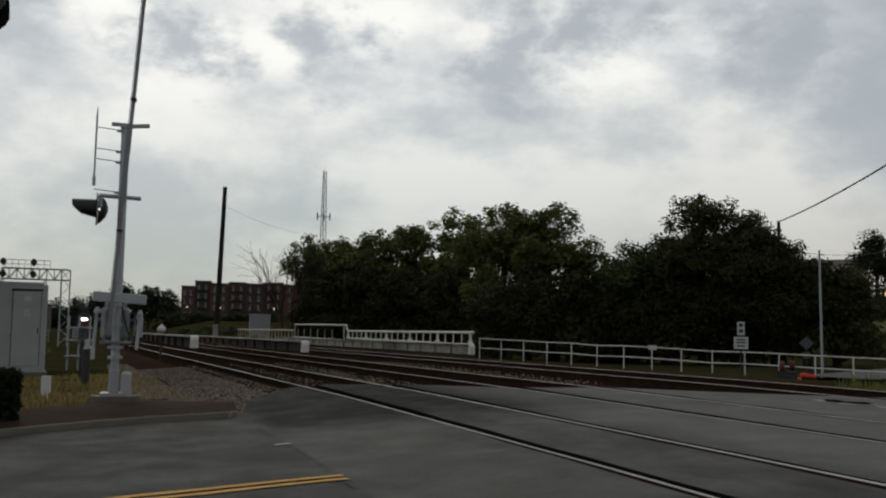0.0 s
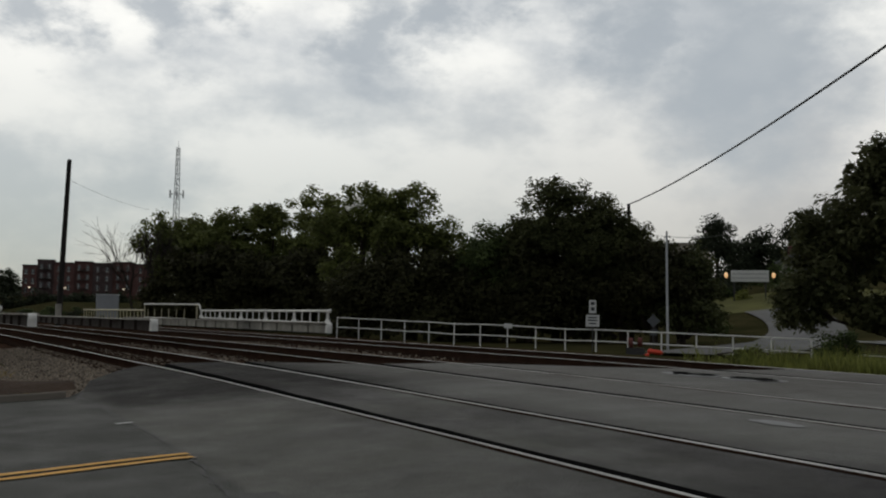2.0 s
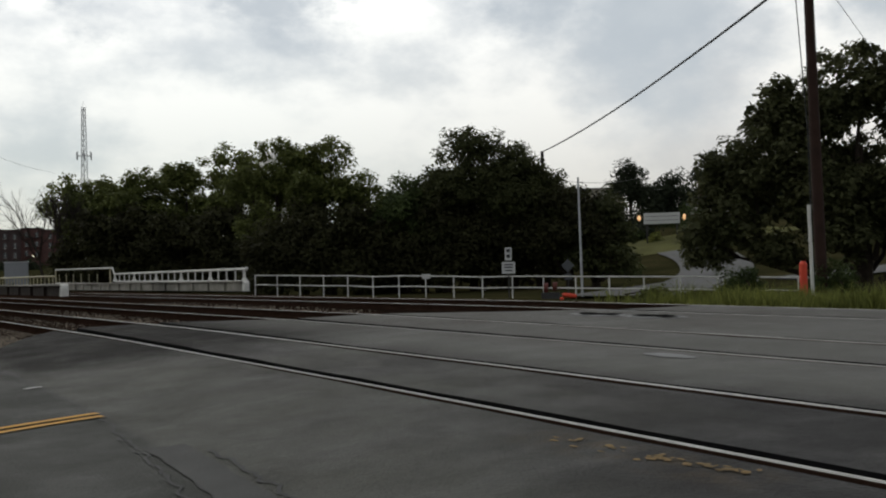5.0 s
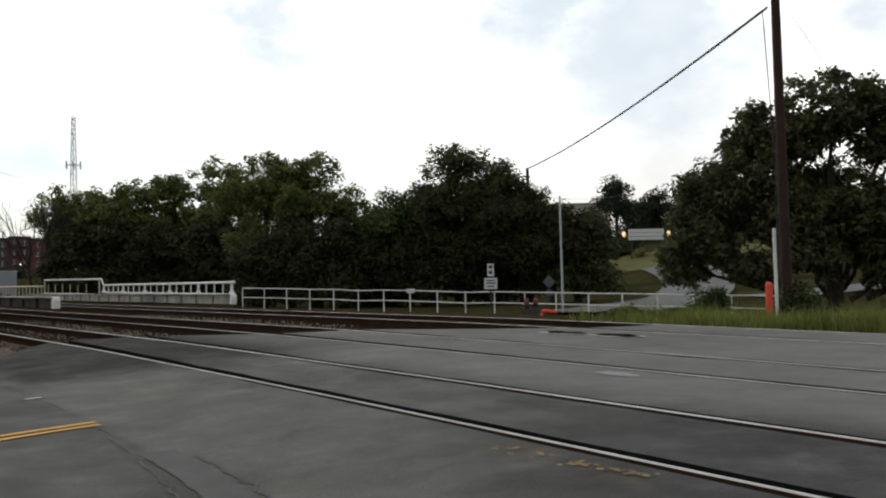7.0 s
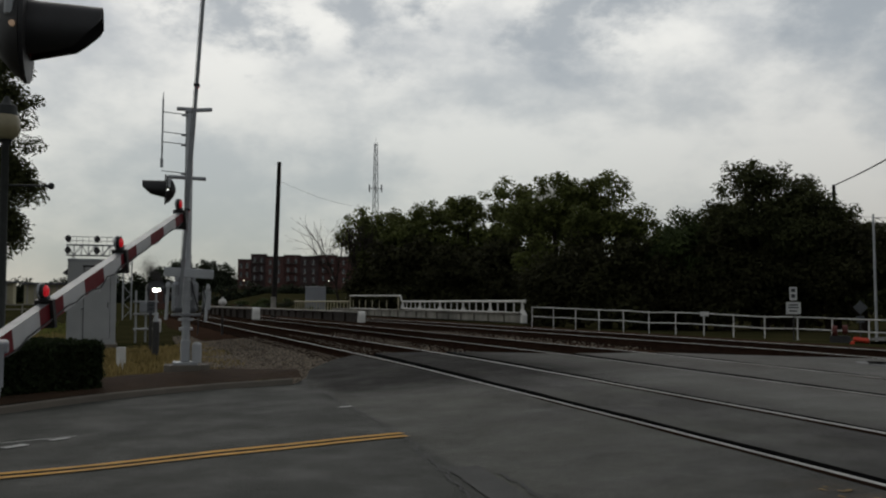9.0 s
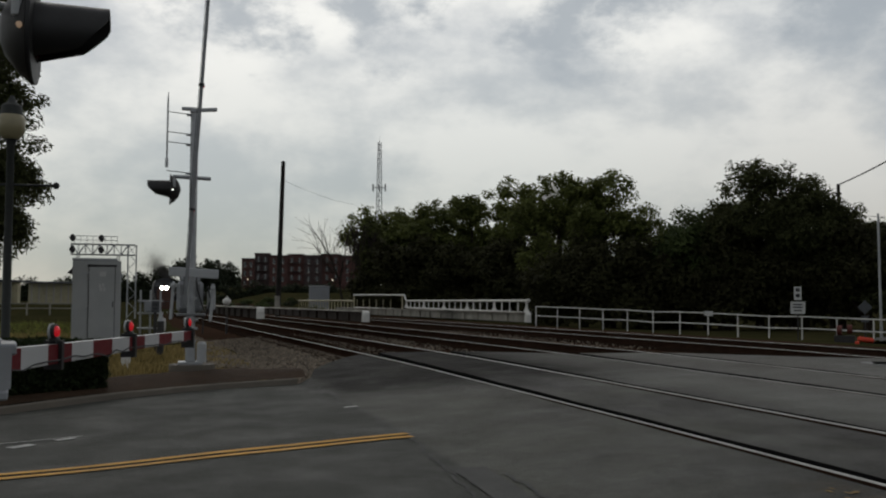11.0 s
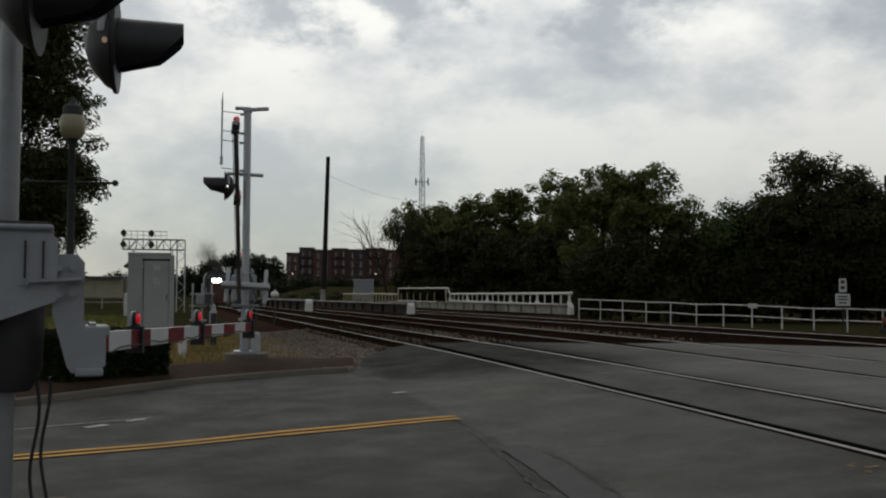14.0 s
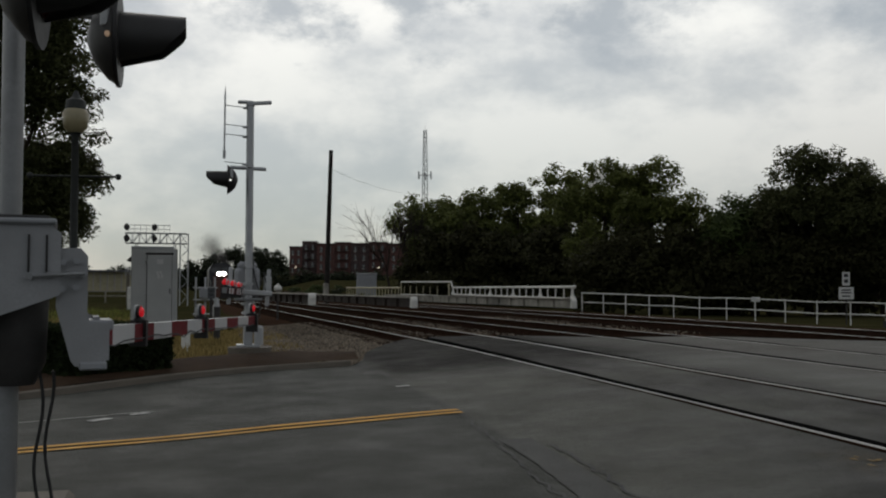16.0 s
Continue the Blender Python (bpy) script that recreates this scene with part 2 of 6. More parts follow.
STONE = material("ballast_stone", (0.18, 0.148, 0.112), 0.85, vary=0.3, scale=4, bump=0.3, island=0.5, spec=0.2)
RAIL_TOP = material("polished_rail", (0.46, 0.45, 0.43), 0.36, 0.9, vary=0.15, scale=3)
RAIL_DULL = material("dull_rail", (0.36, 0.35, 0.33), 0.42, 0.8, vary=0.3, scale=2)
OIL = material("oil_darkened_asphalt", (0.020, 0.020, 0.020), 0.7, vary=0.4, scale=1.5, fine_scale=40, bump=0.3)
RAIL_SIDE = material("rusted_rail", (0.034, 0.020, 0.014), 0.95, 0.0, vary=0.35, scale=3, bump=0.3, spec=0.0)
TIE = material("creosoted_tie", (0.032, 0.021, 0.015), 0.9, vary=0.4, scale=4, fine_scale=30, bump=0.6, spec=0.0)
GALV = material("galvanised_steel", (0.40, 0.41, 0.42), 0.48, 0.65, vary=0.16, scale=5, fine_scale=45, bump=0.05)
GREY_PAINT = material("grey_enamel", (0.27, 0.28, 0.295), 0.5, 0.15, vary=0.12, scale=4, bump=0.05, stain=0.15)
LIGHT_GREY = material("light_grey_enamel", (0.40, 0.41, 0.415), 0.5, 0.1, vary=0.12, scale=4, stain=0.15)
CABIN_PAINT = material("pale_grey_cabin_paint", (0.41, 0.415, 0.405), 0.55, 0.1, vary=0.12, scale=1.5, stain=0.3)
MECH_PAINT = material("dulled_grey_enamel", (0.27, 0.275, 0.285), 0.5, 0.15, vary=0.18, scale=4, fine_scale=70, bump=0.06, stain=0.3)
DULL_GALV = material("dulled_galvanised_steel", (0.24, 0.245, 0.25), 0.5, 0.5, vary=0.2, scale=5, fine_scale=45, bump=0.05)
BLACK_PAINT = material("black_enamel", (0.014, 0.013, 0.013), 0.55, vary=0.3, scale=6, bump=0.05)
DARK_STEEL = material("dark_steel", (0.045, 0.043, 0.042), 0.6, 0.4, vary=0.3)
WHITE_PAINT = material("weathered_white_paint", (0.62, 0.61, 0.57), 0.7, vary=0.2, scale=3, stain=0.3, bump=0.1)
CREAM_PAINT = material("cream_paint", (0.42, 0.38, 0.25), 0.75, vary=0.25, scale=2, stain=0.4)
GIRDER = material("sooty_girder", (0.050, 0.040, 0.034), 0.85, vary=0.4, scale=1.5, stain=0.3, bump=0.2, spec=0.2)
WOOD_POLE = material("creosoted_pole", (0.036, 0.019, 0.014), 0.88, vary=0.35, scale=2.5, fine_scale=30, bump=0.5, spec=0.2)
OLD_POLE = material("dark_pole", (0.022, 0.019, 0.017), 0.9, vary=0.3, scale=3, bump=0.4, spec=0.2)
STRIPE_RED = material("red_reflective", (0.135, 0.006, 0.011), 0.6, vary=0.2, scale=6, stain=0.2, spec=0.25)
STRIPE_WHITE = material("white_reflective", (0.52, 0.52, 0.52), 0.45, vary=0.12, scale=6, stain=0.15)
RED_LENS = material("red_lens", (0.35, 0.01, 0.012), 0.25, emit=(0.9, 0.02, 0.035), strength=0.32)
DULL_LENS = material("dull_amber_lens", (0.35, 0.22, 0.14), 0.2, emit=(1.0, 0.7, 0.45), strength=0.15)
DARK_LENS = material("unlit_red_lens", (0.06, 0.008, 0.008), 0.2)
WHITE_LENS = material("white_side_lens", (0.8, 0.8, 0.75), 0.2, emit=(1.0, 0.97, 0.9), strength=1.6)
HEADLIGHT = material("headlight", (0.9, 0.9, 0.85), 0.2, emit=(1.0, 0.96, 0.86), strength=14.0)
RUST_RED = material("dark_red_paint", (0.10, 0.018, 0.012), 0.7, vary=0.3, scale=4)
ORANGE = material("orange_plastic", (0.62, 0.055, 0.02), 0.6, vary=0.15, scale=5)
SIGN_WHITE = material("sign_white", (0.52, 0.52, 0.50), 0.5, vary=0.1, scale=6, stain=0.1)
SIGN_INK = material("sign_ink", (0.03, 0.03, 0.035), 0.6)
SIGN_BACK = material("sign_back", (0.09, 0.095, 0.10), 0.5, 0.5, vary=0.2)
BRICK = material("red_brick", (0.085, 0.038, 0.032), 0.9, vary=0.3, scale=0.6, fine_scale=9, bump=0.2)
BRICK_DARK = material("dark_brick", (0.055, 0.034, 0.032), 0.9, vary=0.3, scale=0.6, fine_scale=9)
ROOF = material("roofing", (0.10, 0.10, 0.105), 0.85, vary=0.2, scale=1)
TRIM = material("pale_trim", (0.35, 0.33, 0.30), 0.8, vary=0.15)
GLASS = material("window_glass", (0.045, 0.05, 0.055), 0.12, vary=0.2, scale=1, spec=0.8)
PORCH_LAMP = material("porch_lamp", (0.9, 0.8, 0.6), 0.3, emit=(1.0, 0.82, 0.6), strength=1.6)
AMBER_LAMP = material("amber_lamp", (0.9, 0.6, 0.3), 0.3, emit=(1.0, 0.55, 0.25), strength=0.6)
GLOBE = material("milky_globe", (0.27, 0.235, 0.14), 0.35, vary=0.15, scale=6)
LAMP_POST = material("dark_green_lamp_post", (0.025, 0.028, 0.026), 0.6, 0.3, vary=0.3)
BARK = material("bark", (0.045, 0.035, 0.027), 0.95, vary=0.4, scale=6, fine_scale=30, bump=0.8, spec=0.1)
BARE = material("bare_twigs", (0.050, 0.043, 0.036), 0.95, vary=0.3, scale=4, spec=0.1)


def leaf_material(name, base, other):
    m = material(name, base, 0.75, vary=0.35, scale=0.35, fine_scale=3, other=other, island=0.35, spec=0.12)
    n, l = m.node_tree.nodes, m.node_tree.links
    b = n["Principled BSDF"]
    through_light = n.new("ShaderNodeBsdfTranslucent")
    l.new(b.inputs["Base Color"].links[0].from_socket, through_light.inputs["Color"])
    both = n.new("ShaderNodeMixShader")
    both.inputs[0].default_value = 0.3
    l.new(b.outputs[0], both.inputs[1])
    l.new(through_light.outputs[0], both.inputs[2])
    l.new(both.outputs[0], n["Material Output"].inputs["Surface"])
    return m


LEAF_A = leaf_material("sumac_leaf", (0.110, 0.130, 0.039), (0.161, 0.178, 0.048))
LEAF_B = leaf_material("dark_leaf", (0.064, 0.073, 0.029), (0.086, 0.092, 0.035))
LEAF_MAG = leaf_material("magnolia_leaf", (0.072, 0.080, 0.034), (0.105, 0.105, 0.046))
# Leaf colour darkened for the shade low in the belt and inside the hedge.
LEAF_SHADE = leaf_material("shade_darkened_leaf", (0.042, 0.041, 0.018), (0.054, 0.057, 0.021))
LEAF_HEDGE = leaf_material("hedge_leaf", (0.020, 0.030, 0.011), (0.030, 0.042, 0.015))
LEAF_FAR = leaf_material("far_leaf", (0.034, 0.044, 0.025), (0.048, 0.057, 0.030))
WEED = leaf_material("tall_weeds", (0.17, 0.19, 0.048), (0.25, 0.26, 0.066))
SHRUB = leaf_material("roadside_shrub", (0.060, 0.085, 0.030), (0.085, 0.11, 0.035))
GRASS = leaf_material("dry_grass", (0.30, 0.225, 0.085), (0.38, 0.29, 0.12))
LAWN = material("lawn", (0.060, 0.088, 0.020), 0.95, vary=0.3, scale=0.5, fine_scale=15, bump=0.5, spec=0.1)
BANK = material("rough_bank_grass", (0.105, 0.105, 0.034), 0.95, vary=0.4, scale=0.3, fine_scale=6, bump=0.8, stain=0.4, spec=0.05)
BODY_DARK = material("locomotive_dark", (0.020, 0.021, 0.026), 0.5, 0.1, vary=0.2, scale=2)
BODY_RUST = material("locomotive_orange_brown", (0.085, 0.030, 0.018), 0.6, vary=0.3, scale=2)
SMOKE = material("smoke", (0.11, 0.105, 0.10), 1.0, vary=0.1, spec=0.0)
PAVEMENT = material("pale_road", (0.075, 0.074, 0.070), 0.8, vary=0.2, scale=0.4, fine_scale=12, spec=0.5)
PALE_METAL = material("pale_metal_cladding", (0.34, 0.30, 0.22), 0.6, vary=0.15, scale=1)
DOME = material("cream_tank", (0.72, 0.70, 0.62), 0.5, vary=0.08)
CABLE = material("black_cable", (0.012, 0.012, 0.012), 0.6)


# ---- mesh helpers ----
class Mesh:
    """Collects boxes, tubes and plates for one mesh object."""

    def __init__(self):
        self.v, self.f, self.mi, self.slot = [], [], [], 0

    def add(self, verts, faces, m=None):
        o = len(self.v)
        self.v += [tuple(m @ Vector(p)) if m is not None else tuple(p) for p in verts]
        self.f += [[i + o for i in f] for f in faces]
        self.mi += [self.slot] * len(faces)
        return self

    def box(self, c, s, m=None, bevel=0.0):
        """A box with chamfered edges."""
        x, y, z = (v / 2 for v in s)
        b = min(bevel, 0.45 * min(x, y, z) * 2)
        if b <= 0:
            vs = [(c[0] + i * x, c[1] + j * y, c[2] + k * z) for i in (-1, 1) for j in (-1, 1) for k in (-1, 1)]
            return self.add(vs, [(0, 1, 3, 2), (4, 6, 7, 5), (0, 4, 5, 1), (2, 3, 7, 6), (0, 2, 6, 4), (1, 5, 7, 3)], m)
        bm = bmesh.new()
        bmesh.ops.create_cube(bm, size=1.0)
        for p in bm.verts:
            p.co = Vector((p.co.x * s[0] + c[0], p.co.y * s[1] + c[1], p.co.z * s[2] + c[2]))
        bmesh.ops.bevel(bm, geom=list(bm.edges), offset=b, segments=1, affect="EDGES")
        bm.verts.ensure_lookup_table()
        vs, fs = [p.co.copy() for p in bm.verts], [[q.index for q in f.verts] for f in bm.faces]
        bm.free()
        return self.add(vs, fs, m)

    def tube(self, points, radii, n=8, m=None, caps=True):
        """A round bar along points, with a radius at each."""
        pts = [Vector(p) for p in points]
        if isinstance(radii, (int, float)):
            radii = [radii] * len(pts)
        vs, fs = [], []
        for i, p in enumerate(pts):
            d = (pts[min(i + 1, len(pts) - 1)] - pts[max(i - 1, 0)]).normalized()
            a = d.orthogonal().normalized() if i == 0 else (a - d * a.dot(d)).normalized()
            b = d.cross(a)
            vs += [p + radii[i] * (math.cos(2 * math.pi * k / n) * a + math.sin(2 * math.pi * k / n) * b) for k in range(n)]
        for i in range(len(pts) - 1):
            fs += [(i * n + k, i * n + (k + 1) % n, (i + 1) * n + (k + 1) % n, (i + 1) * n + k) for k in range(n)]
        if caps:
            fs += [tuple(range(n))[::-1], tuple(range((len(pts) - 1) * n, len(pts) * n))]
        return self.add(vs, fs, m)

    def extrude(self, outline, y0, y1, m=None):
        """A plate: an outline in x and z, from y0 to y1."""
        n = len(outline)
        vs = [(x, y0, z) for x, z in outline] + [(x, y1, z) for x, z in outline]
        fs = [tuple(range(n)), tuple(range(n, 2 * n))[::-1]] + [(i, i + n, (i + 1) % n + n, (i + 1) % n) for i in range(n)]
        return self.add(vs, fs, m)

    def sweep(self, profile, path, m=None):
        """A profile in (across, up) along a plan path of (x, y, z)."""
        pts, n = [Vector(p) for p in path], len(profile)
        vs, fs = [], []
        for i, p in enumerate(pts):
            d = pts[min(i + 1, len(pts) - 1)] - pts[max(i - 1, 0)]
            side = Vector((d.y, -d.x, 0)).normalized()
            vs += [p + side * u + Vector((0, 0, w)) for u, w in profile]
        for i in range(len(pts) - 1):
            fs += [(i * n + k, i * n + (k + 1) % n, (i + 1) * n + (k + 1) % n, (i + 1) * n + k) for k in range(n)]
        fs += [tuple(range(n))[::-1], tuple(range((len(pts) - 1) * n, len(pts) * n))]
        return self.add(vs, fs, m)

    def ball(self, c, r, seg=12, rings=8, m=None, squash=(1, 1, 1)):
        bm = bmesh.new()
        bmesh.ops.create_uvsphere(bm, u_segments=seg, v_segments=rings, radius=1)
        bm.verts.ensure_lookup_table()
        vs = [(c[0] + r * p.co.x * squash[0], c[1] + r * p.co.y * squash[1], c[2] + r * p.co.z * squash[2]) for p in bm.verts]
        fs = [[q.index for q in f.verts] for f in bm.faces]
        bm.free()
        return self.add(vs, fs, m)

    def data(self, name, mats, smooth=False):
        me = bpy.data.meshes.new(name)
        me.from_pydata(self.v, [], self.f)
        for mt in mats if isinstance(mats, (list, tuple)) else [mats]:
            me.materials.append(mt)
        if isinstance(mats, (list, tuple)):
            me.polygons.foreach_set("material_index", self.mi)
        bm = bmesh.new()
        bm.from_mesh(me)
        if len(bm.faces) < 30000:
            bmesh.ops.recalc_face_normals(bm, faces=list(bm.faces))
        bm.to_mesh(me)
        bm.free()
        if smooth:
            me.polygons.foreach_set("use_smooth", [True] * len(me.polygons))
            me.set_sharp_from_angle(angle=radians(40))
        return me


def part(name, mesh, mats, parent=None, label="", smooth=False, m=None):
    ob = new(name, mesh.data(name, mats, smooth))
    ob.parent = parent
    if m is not None:
        ob.matrix_basis = m
    if label:
        ob["label"] = label
    return ob


def thing(name, m, label, category, group=""):
    ob = new(name)
    ob.matrix_basis = m
    ob.empty_display_size = 0.3
    return tagged(ob, label, category, group)


def structure(name, mesh, mats, label, category, smooth=False):
    return tagged(part(name, mesh, mats, smooth=smooth), label, category, kind="structure")


def array_mesh(name, verts, faces, mats):
    """A mesh from arrays: faces all with the same number of corners."""
    me = bpy.data.meshes.new(name)
    verts, faces = np.asarray(verts, np.float32), np.asarray(faces, np.int32)
    k = faces.shape[1]
    me.vertices.add(len(verts))
    me.vertices.foreach_set("co", verts.ravel())
    me.loops.add(faces.size)
    me.loops.foreach_set("vertex_index", faces.ravel())
    me.polygons.add(len(faces))
    me.polygons.foreach_set("loop_start", np.arange(0, faces.size, k, dtype=np.int32))
    me.update(calc_edges=True)
    me.materials.append(mats)
    return me


rng = np.random.default_rng(7)


# ---- plan of the ground ----
def drift(y):
    """How far the tracks lean to the west as they run north."""
    return float(np.interp(y, (8, 16, 24, 32, 56, 100, 150, 420), (0.0, -0.12, -0.36, -0.65, -1.5, -3.1, -5.0, -15.3)))


def fall(y):
    return -0.005 * max(0.0, y - 18)


CROWN_X = (-60, -6, -3, 0, 2.8, 4.87, 6.38, 8.65, 10.1, 13.6, 15.05, 17, 21, 30, 48, 60)
CROWN_Z = (-0.3, -0.02, 0.0, 0.05, 0.13, 0.30, 0.385, 0.42, 0.48, 0.50, 0.55, 0.42, 0.15, -0.15, 0.0, 0.8)
EDGE_X = (-60, -14, -8, -4, -2.65, -1.5, -0.95, 0.0, 1.0, 2.0, 2.45, 2.95, 3.85, 4.7, 6.5, 8.5, 10.3, 12.5, 14.0, 15.7)
EDGE_Y = (0.0, 6.2, 8.6, 11.2, 12.45, 13.75, 14.3, 15.0, 15.42, 15.6, 15.8, 18.6, 20.8, 22.0, 20.6, 18.6, 17.4, 15.2, 13.6, 12.6)


def pave_z(x, y):
    return float(np.interp(x, CROWN_X, CROWN_Z)) + fall(y)


def ground_z(x, y):
    z = float(np.interp(x - drift(y) if y > 14 and 0 < x < 18 else x, CROWN_X, CROWN_Z)) + fall(min(y, 160))
    r = math.hypot(x, y)
    if x > 60:
        z = 0.8 + 0.145 * (x - 60) * min(1.0, max(0.0, (230 - y) / 120)) * min(1.0, max(0.12, (y - 34) / 26))
        z = min(z, 14.0)
    if r > 120 and y > 60:
        away = min(1.0, max(0.0, (x - 14) / 14))
        z = max(z, 5.0 * min(1.6, (r - 120) / 240) * away)
    on_road = x < 15.7 and y < float(np.interp(x, EDGE_X, EDGE_Y)) + 0.05
    if on_road:
        z -= 0.22
    elif 2.2 < x - drift(y) < 16.0 and y > 12:
        z -= 0.24
    return z


# ---- large structure ----
def make_ground():
    xs = np.unique(np.concatenate([np.linspace(-600, -60, 14), np.linspace(-60, -12, 17), np.arange(-12, 40, 0.8), np.linspace(40, 120, 28), np.linspace(120, 700, 24)]))
    ys = np.unique(np.concatenate([np.linspace(-500, -40, 10), np.linspace(-40, 4, 12), np.arange(4, 60, 0.8), np.linspace(60, 160, 34), np.linspace(160, 900, 24)]))
    verts = [(x, y, ground_z(x, y) + (0.03 * noise.noise((x * 0.6, y * 0.6, 0)) if x < 2 or x > 16 else 0)) for x in xs for y in ys]
    nx, ny = len(xs), len(ys)
    faces = [(i * ny + j, (i + 1) * ny + j, (i + 1) * ny + j + 1, i * ny + j + 1) for i in range(nx - 1) for j in range(ny - 1)]
    ob = new("ground", array_mesh("ground", verts, faces, SOIL))
    ob.data.polygons.foreach_set("use_smooth", [True] * len(faces))
    tagged(ob, "grassy ground rising away from the railway", "ground", kind="structure")


TRACKS = (5.625, 9.375, 14.325)
RAILS = tuple(c + s * 0.752 for c in TRACKS for s in (-1, 1))


def make_road():
    m = Mesh()
    stops = [-60.0]
    for r in RAILS:
        stops += [r - 0.055, r + 0.055]
    stops.append(15.7)
    for a, b in zip(stops[0::2], stops[1::2]):
        # the flangeway beside each inner rail face
        lo = a + (0.085 if any(abs(a - 0.055 - (c - 0.752)) < 0.01 for c in TRACKS) else 0.05)
        hi = b - (0.085 if any(abs(b + 0.055 - (c + 0.752)) < 0.01 for c in TRACKS) else 0.05)
        lo = a if a < -50 else lo
        cols = [x for x in np.linspace(lo, hi, max(3, int((hi - lo) / 0.55)))] if a > -50 else list(np.linspace(-60, -8, 14)) + list(np.linspace(-7, hi, 34))
        grid = []
        for x in cols:
            edge = float(np.interp(x, EDGE_X, EDGE_Y)) + 0.12 * noise.noise((x * 2.3, 0, 5)) * (x > 2.4)
            ys = list(np.linspace(-40, 0, 8)) + list(np.linspace(0, edge, 26))[1:] if edge > 1 else list(np.linspace(-40, edge, 33))
            grid.append([(x, y, pave_z(x, y) + 0.012 * noise.noise((x * 0.7, y * 0.7, 3))) for y in ys])
        n = len(grid[0])
        vs = [p for col in grid for p in col]
        k = len(vs)
        vs += [(x, y, z - 0.2) for x, y, z in vs]
        fs = [(i * n + j, (i + 1) * n + j, (i + 1) * n + j + 1, i * n + j + 1) for i in range(len(grid) - 1) for j in range(n - 1)]
        tops, fs = fs, []
        for i in range(len(grid) - 1):
            p, q = i * n + n - 1, (i + 1) * n + n - 1
            fs.append((p, q, q + k, p + k))
        for j in range(n - 1):
            for i in (0, len(grid) - 1):
                p, q = i * n + j, i * n + j + 1
                fs.append((p, q, q + k, p + k))
        k = len(m.v)
        m.slot = 0
        m.add(vs, tops)
        # Slab sides are near-black, so the gaps look deep in shade.
        m.slot = 1
        m.f += [[i + k for i in f] for f in fs]
        m.mi += [1] * len(fs)
    road = structure("road", m, [ASPHALT, GAP_SHADE], "dark grey asphalt road and level crossing", "road")
    for r in RAILS:
        # A near-black strip imitates the shade down in each groove.
        gap = Mesh()
        vs = []
        for i in range(40):
            y = -30 + (float(np.interp(r, EDGE_X, EDGE_Y)) + 30) * i / 39
            vs += [(r + u, y, pave_z(r + u, y) - 0.07) for u in (-0.2, 0.2)]
        gap.add(vs, [(2 * i, 2 * i + 1, 2 * i + 3, 2 * i + 2) for i in range(39)])
        part("flangeway", gap, GAP_SHADE, road, "groove beside the rail with a shade-black floor")

    def strip(name, pts, width, mat, lift=0.005, label="", steps=6):
        s = Mesh()
        path = []
        for (x0, y0), (x1, y1) in zip(pts, pts[1:]):
            path += [(x0 + (x1 - x0) * i / steps, y0 + (y1 - y0) * i / steps) for i in range(steps)]
        path.append(pts[-1])
        if name == "crack":
            path = [(x + 0.10 * noise.noise((x * 4, y * 4, 9)) + 0.03 * noise.noise((x * 17, y * 17, 4)), y) for x, y in path]
        vs = []
        for i, (x, y) in enumerate(path):
            a, b = path[max(0, i - 1)], path[min(len(path) - 1, i + 1)]
            d = Vector((b[0] - a[0], b[1] - a[1], 0)).normalized()
            for sgn in (-1, 1):
                w = width * (0.5 + 0.12 * noise.noise((x * 9, y * 9, sgn)))
                px, py = x - sgn * d.y * w, y + sgn * d.x * w
                vs.append((px, py, pave_z(px, py) + 0.012 * noise.noise((px * 0.7, py * 0.7, 3)) + lift + 0.006))
        s.add(vs, [(2 * i, 2 * i + 1, 2 * i + 3, 2 * i + 2) for i in range(len(path) - 1)])
        part(name, s, mat, road, label)

    strip("centre_line", [(-26, 0.3), (-8, 6.02), (-1.9, 7.95), (0.5, 8.66), (2.53, 9.08)], 0.11, YELLOW, label="double yellow centre line", steps=14)
    strip("centre_line", [(-26, 0.08), (-8, 5.80), (-1.9, 7.73), (0.5, 8.44), (2.53, 8.87)], 0.11, YELLOW, label="double yellow centre line", steps=14)
    strip("edge_mark", [(2.32, 11.80), (2.52, 11.86)], 0.09, WHITE_LINE, label="short worn white mark")
    strip("edge_mark", [(-1.56, 9.72), (-1.36, 9.90)], 0.13, WHITE_LINE, label="worn white patch")
    strip("edge_mark", [(-1.15, 10.12), (-0.96, 10.27)], 0.10, WHITE_LINE, label="worn white patch")
    strip("edge_mark", [(-3.4, 9.35), (-2.1, 9.90), (-0.9, 10.38)], 0.03, WHITE_LINE, label="thin worn edge line")
    strip("crack", [(2.36, 15.8), (2.46, 14.8), (2.50, 11.9), (2.49, 9.9), (2.53, 9.0)], 0.017, OIL, steps=16)
    strip("crack", [(2.53, 9.0), (2.40, 7.9), (2.31, 6.8), (2.17, 5.5), (2.06, 4.4), (1.9, 3.2)], 0.02, OIL, steps=16)
    strip("crack", [(2.70, 6.50), (2.69, 6.1), (2.66, 5.2), (2.60, 4.4), (2.52, 3.2)], 0.026, OIL, steps=16)
    strip("crack", [(1.2, 15.3), (1.7, 15.05), (2.4, 15.0), (3.0, 14.6)], 0.013, OIL, steps=16)
    strip("patch", [(2.52, 6.9), (2.48, 6.0), (2.42, 5.2), (2.30, 4.2), (2.2, 3.2)], 0.30, OLD_ASPHALT, 0.003, "pale crumbling asphalt patch")

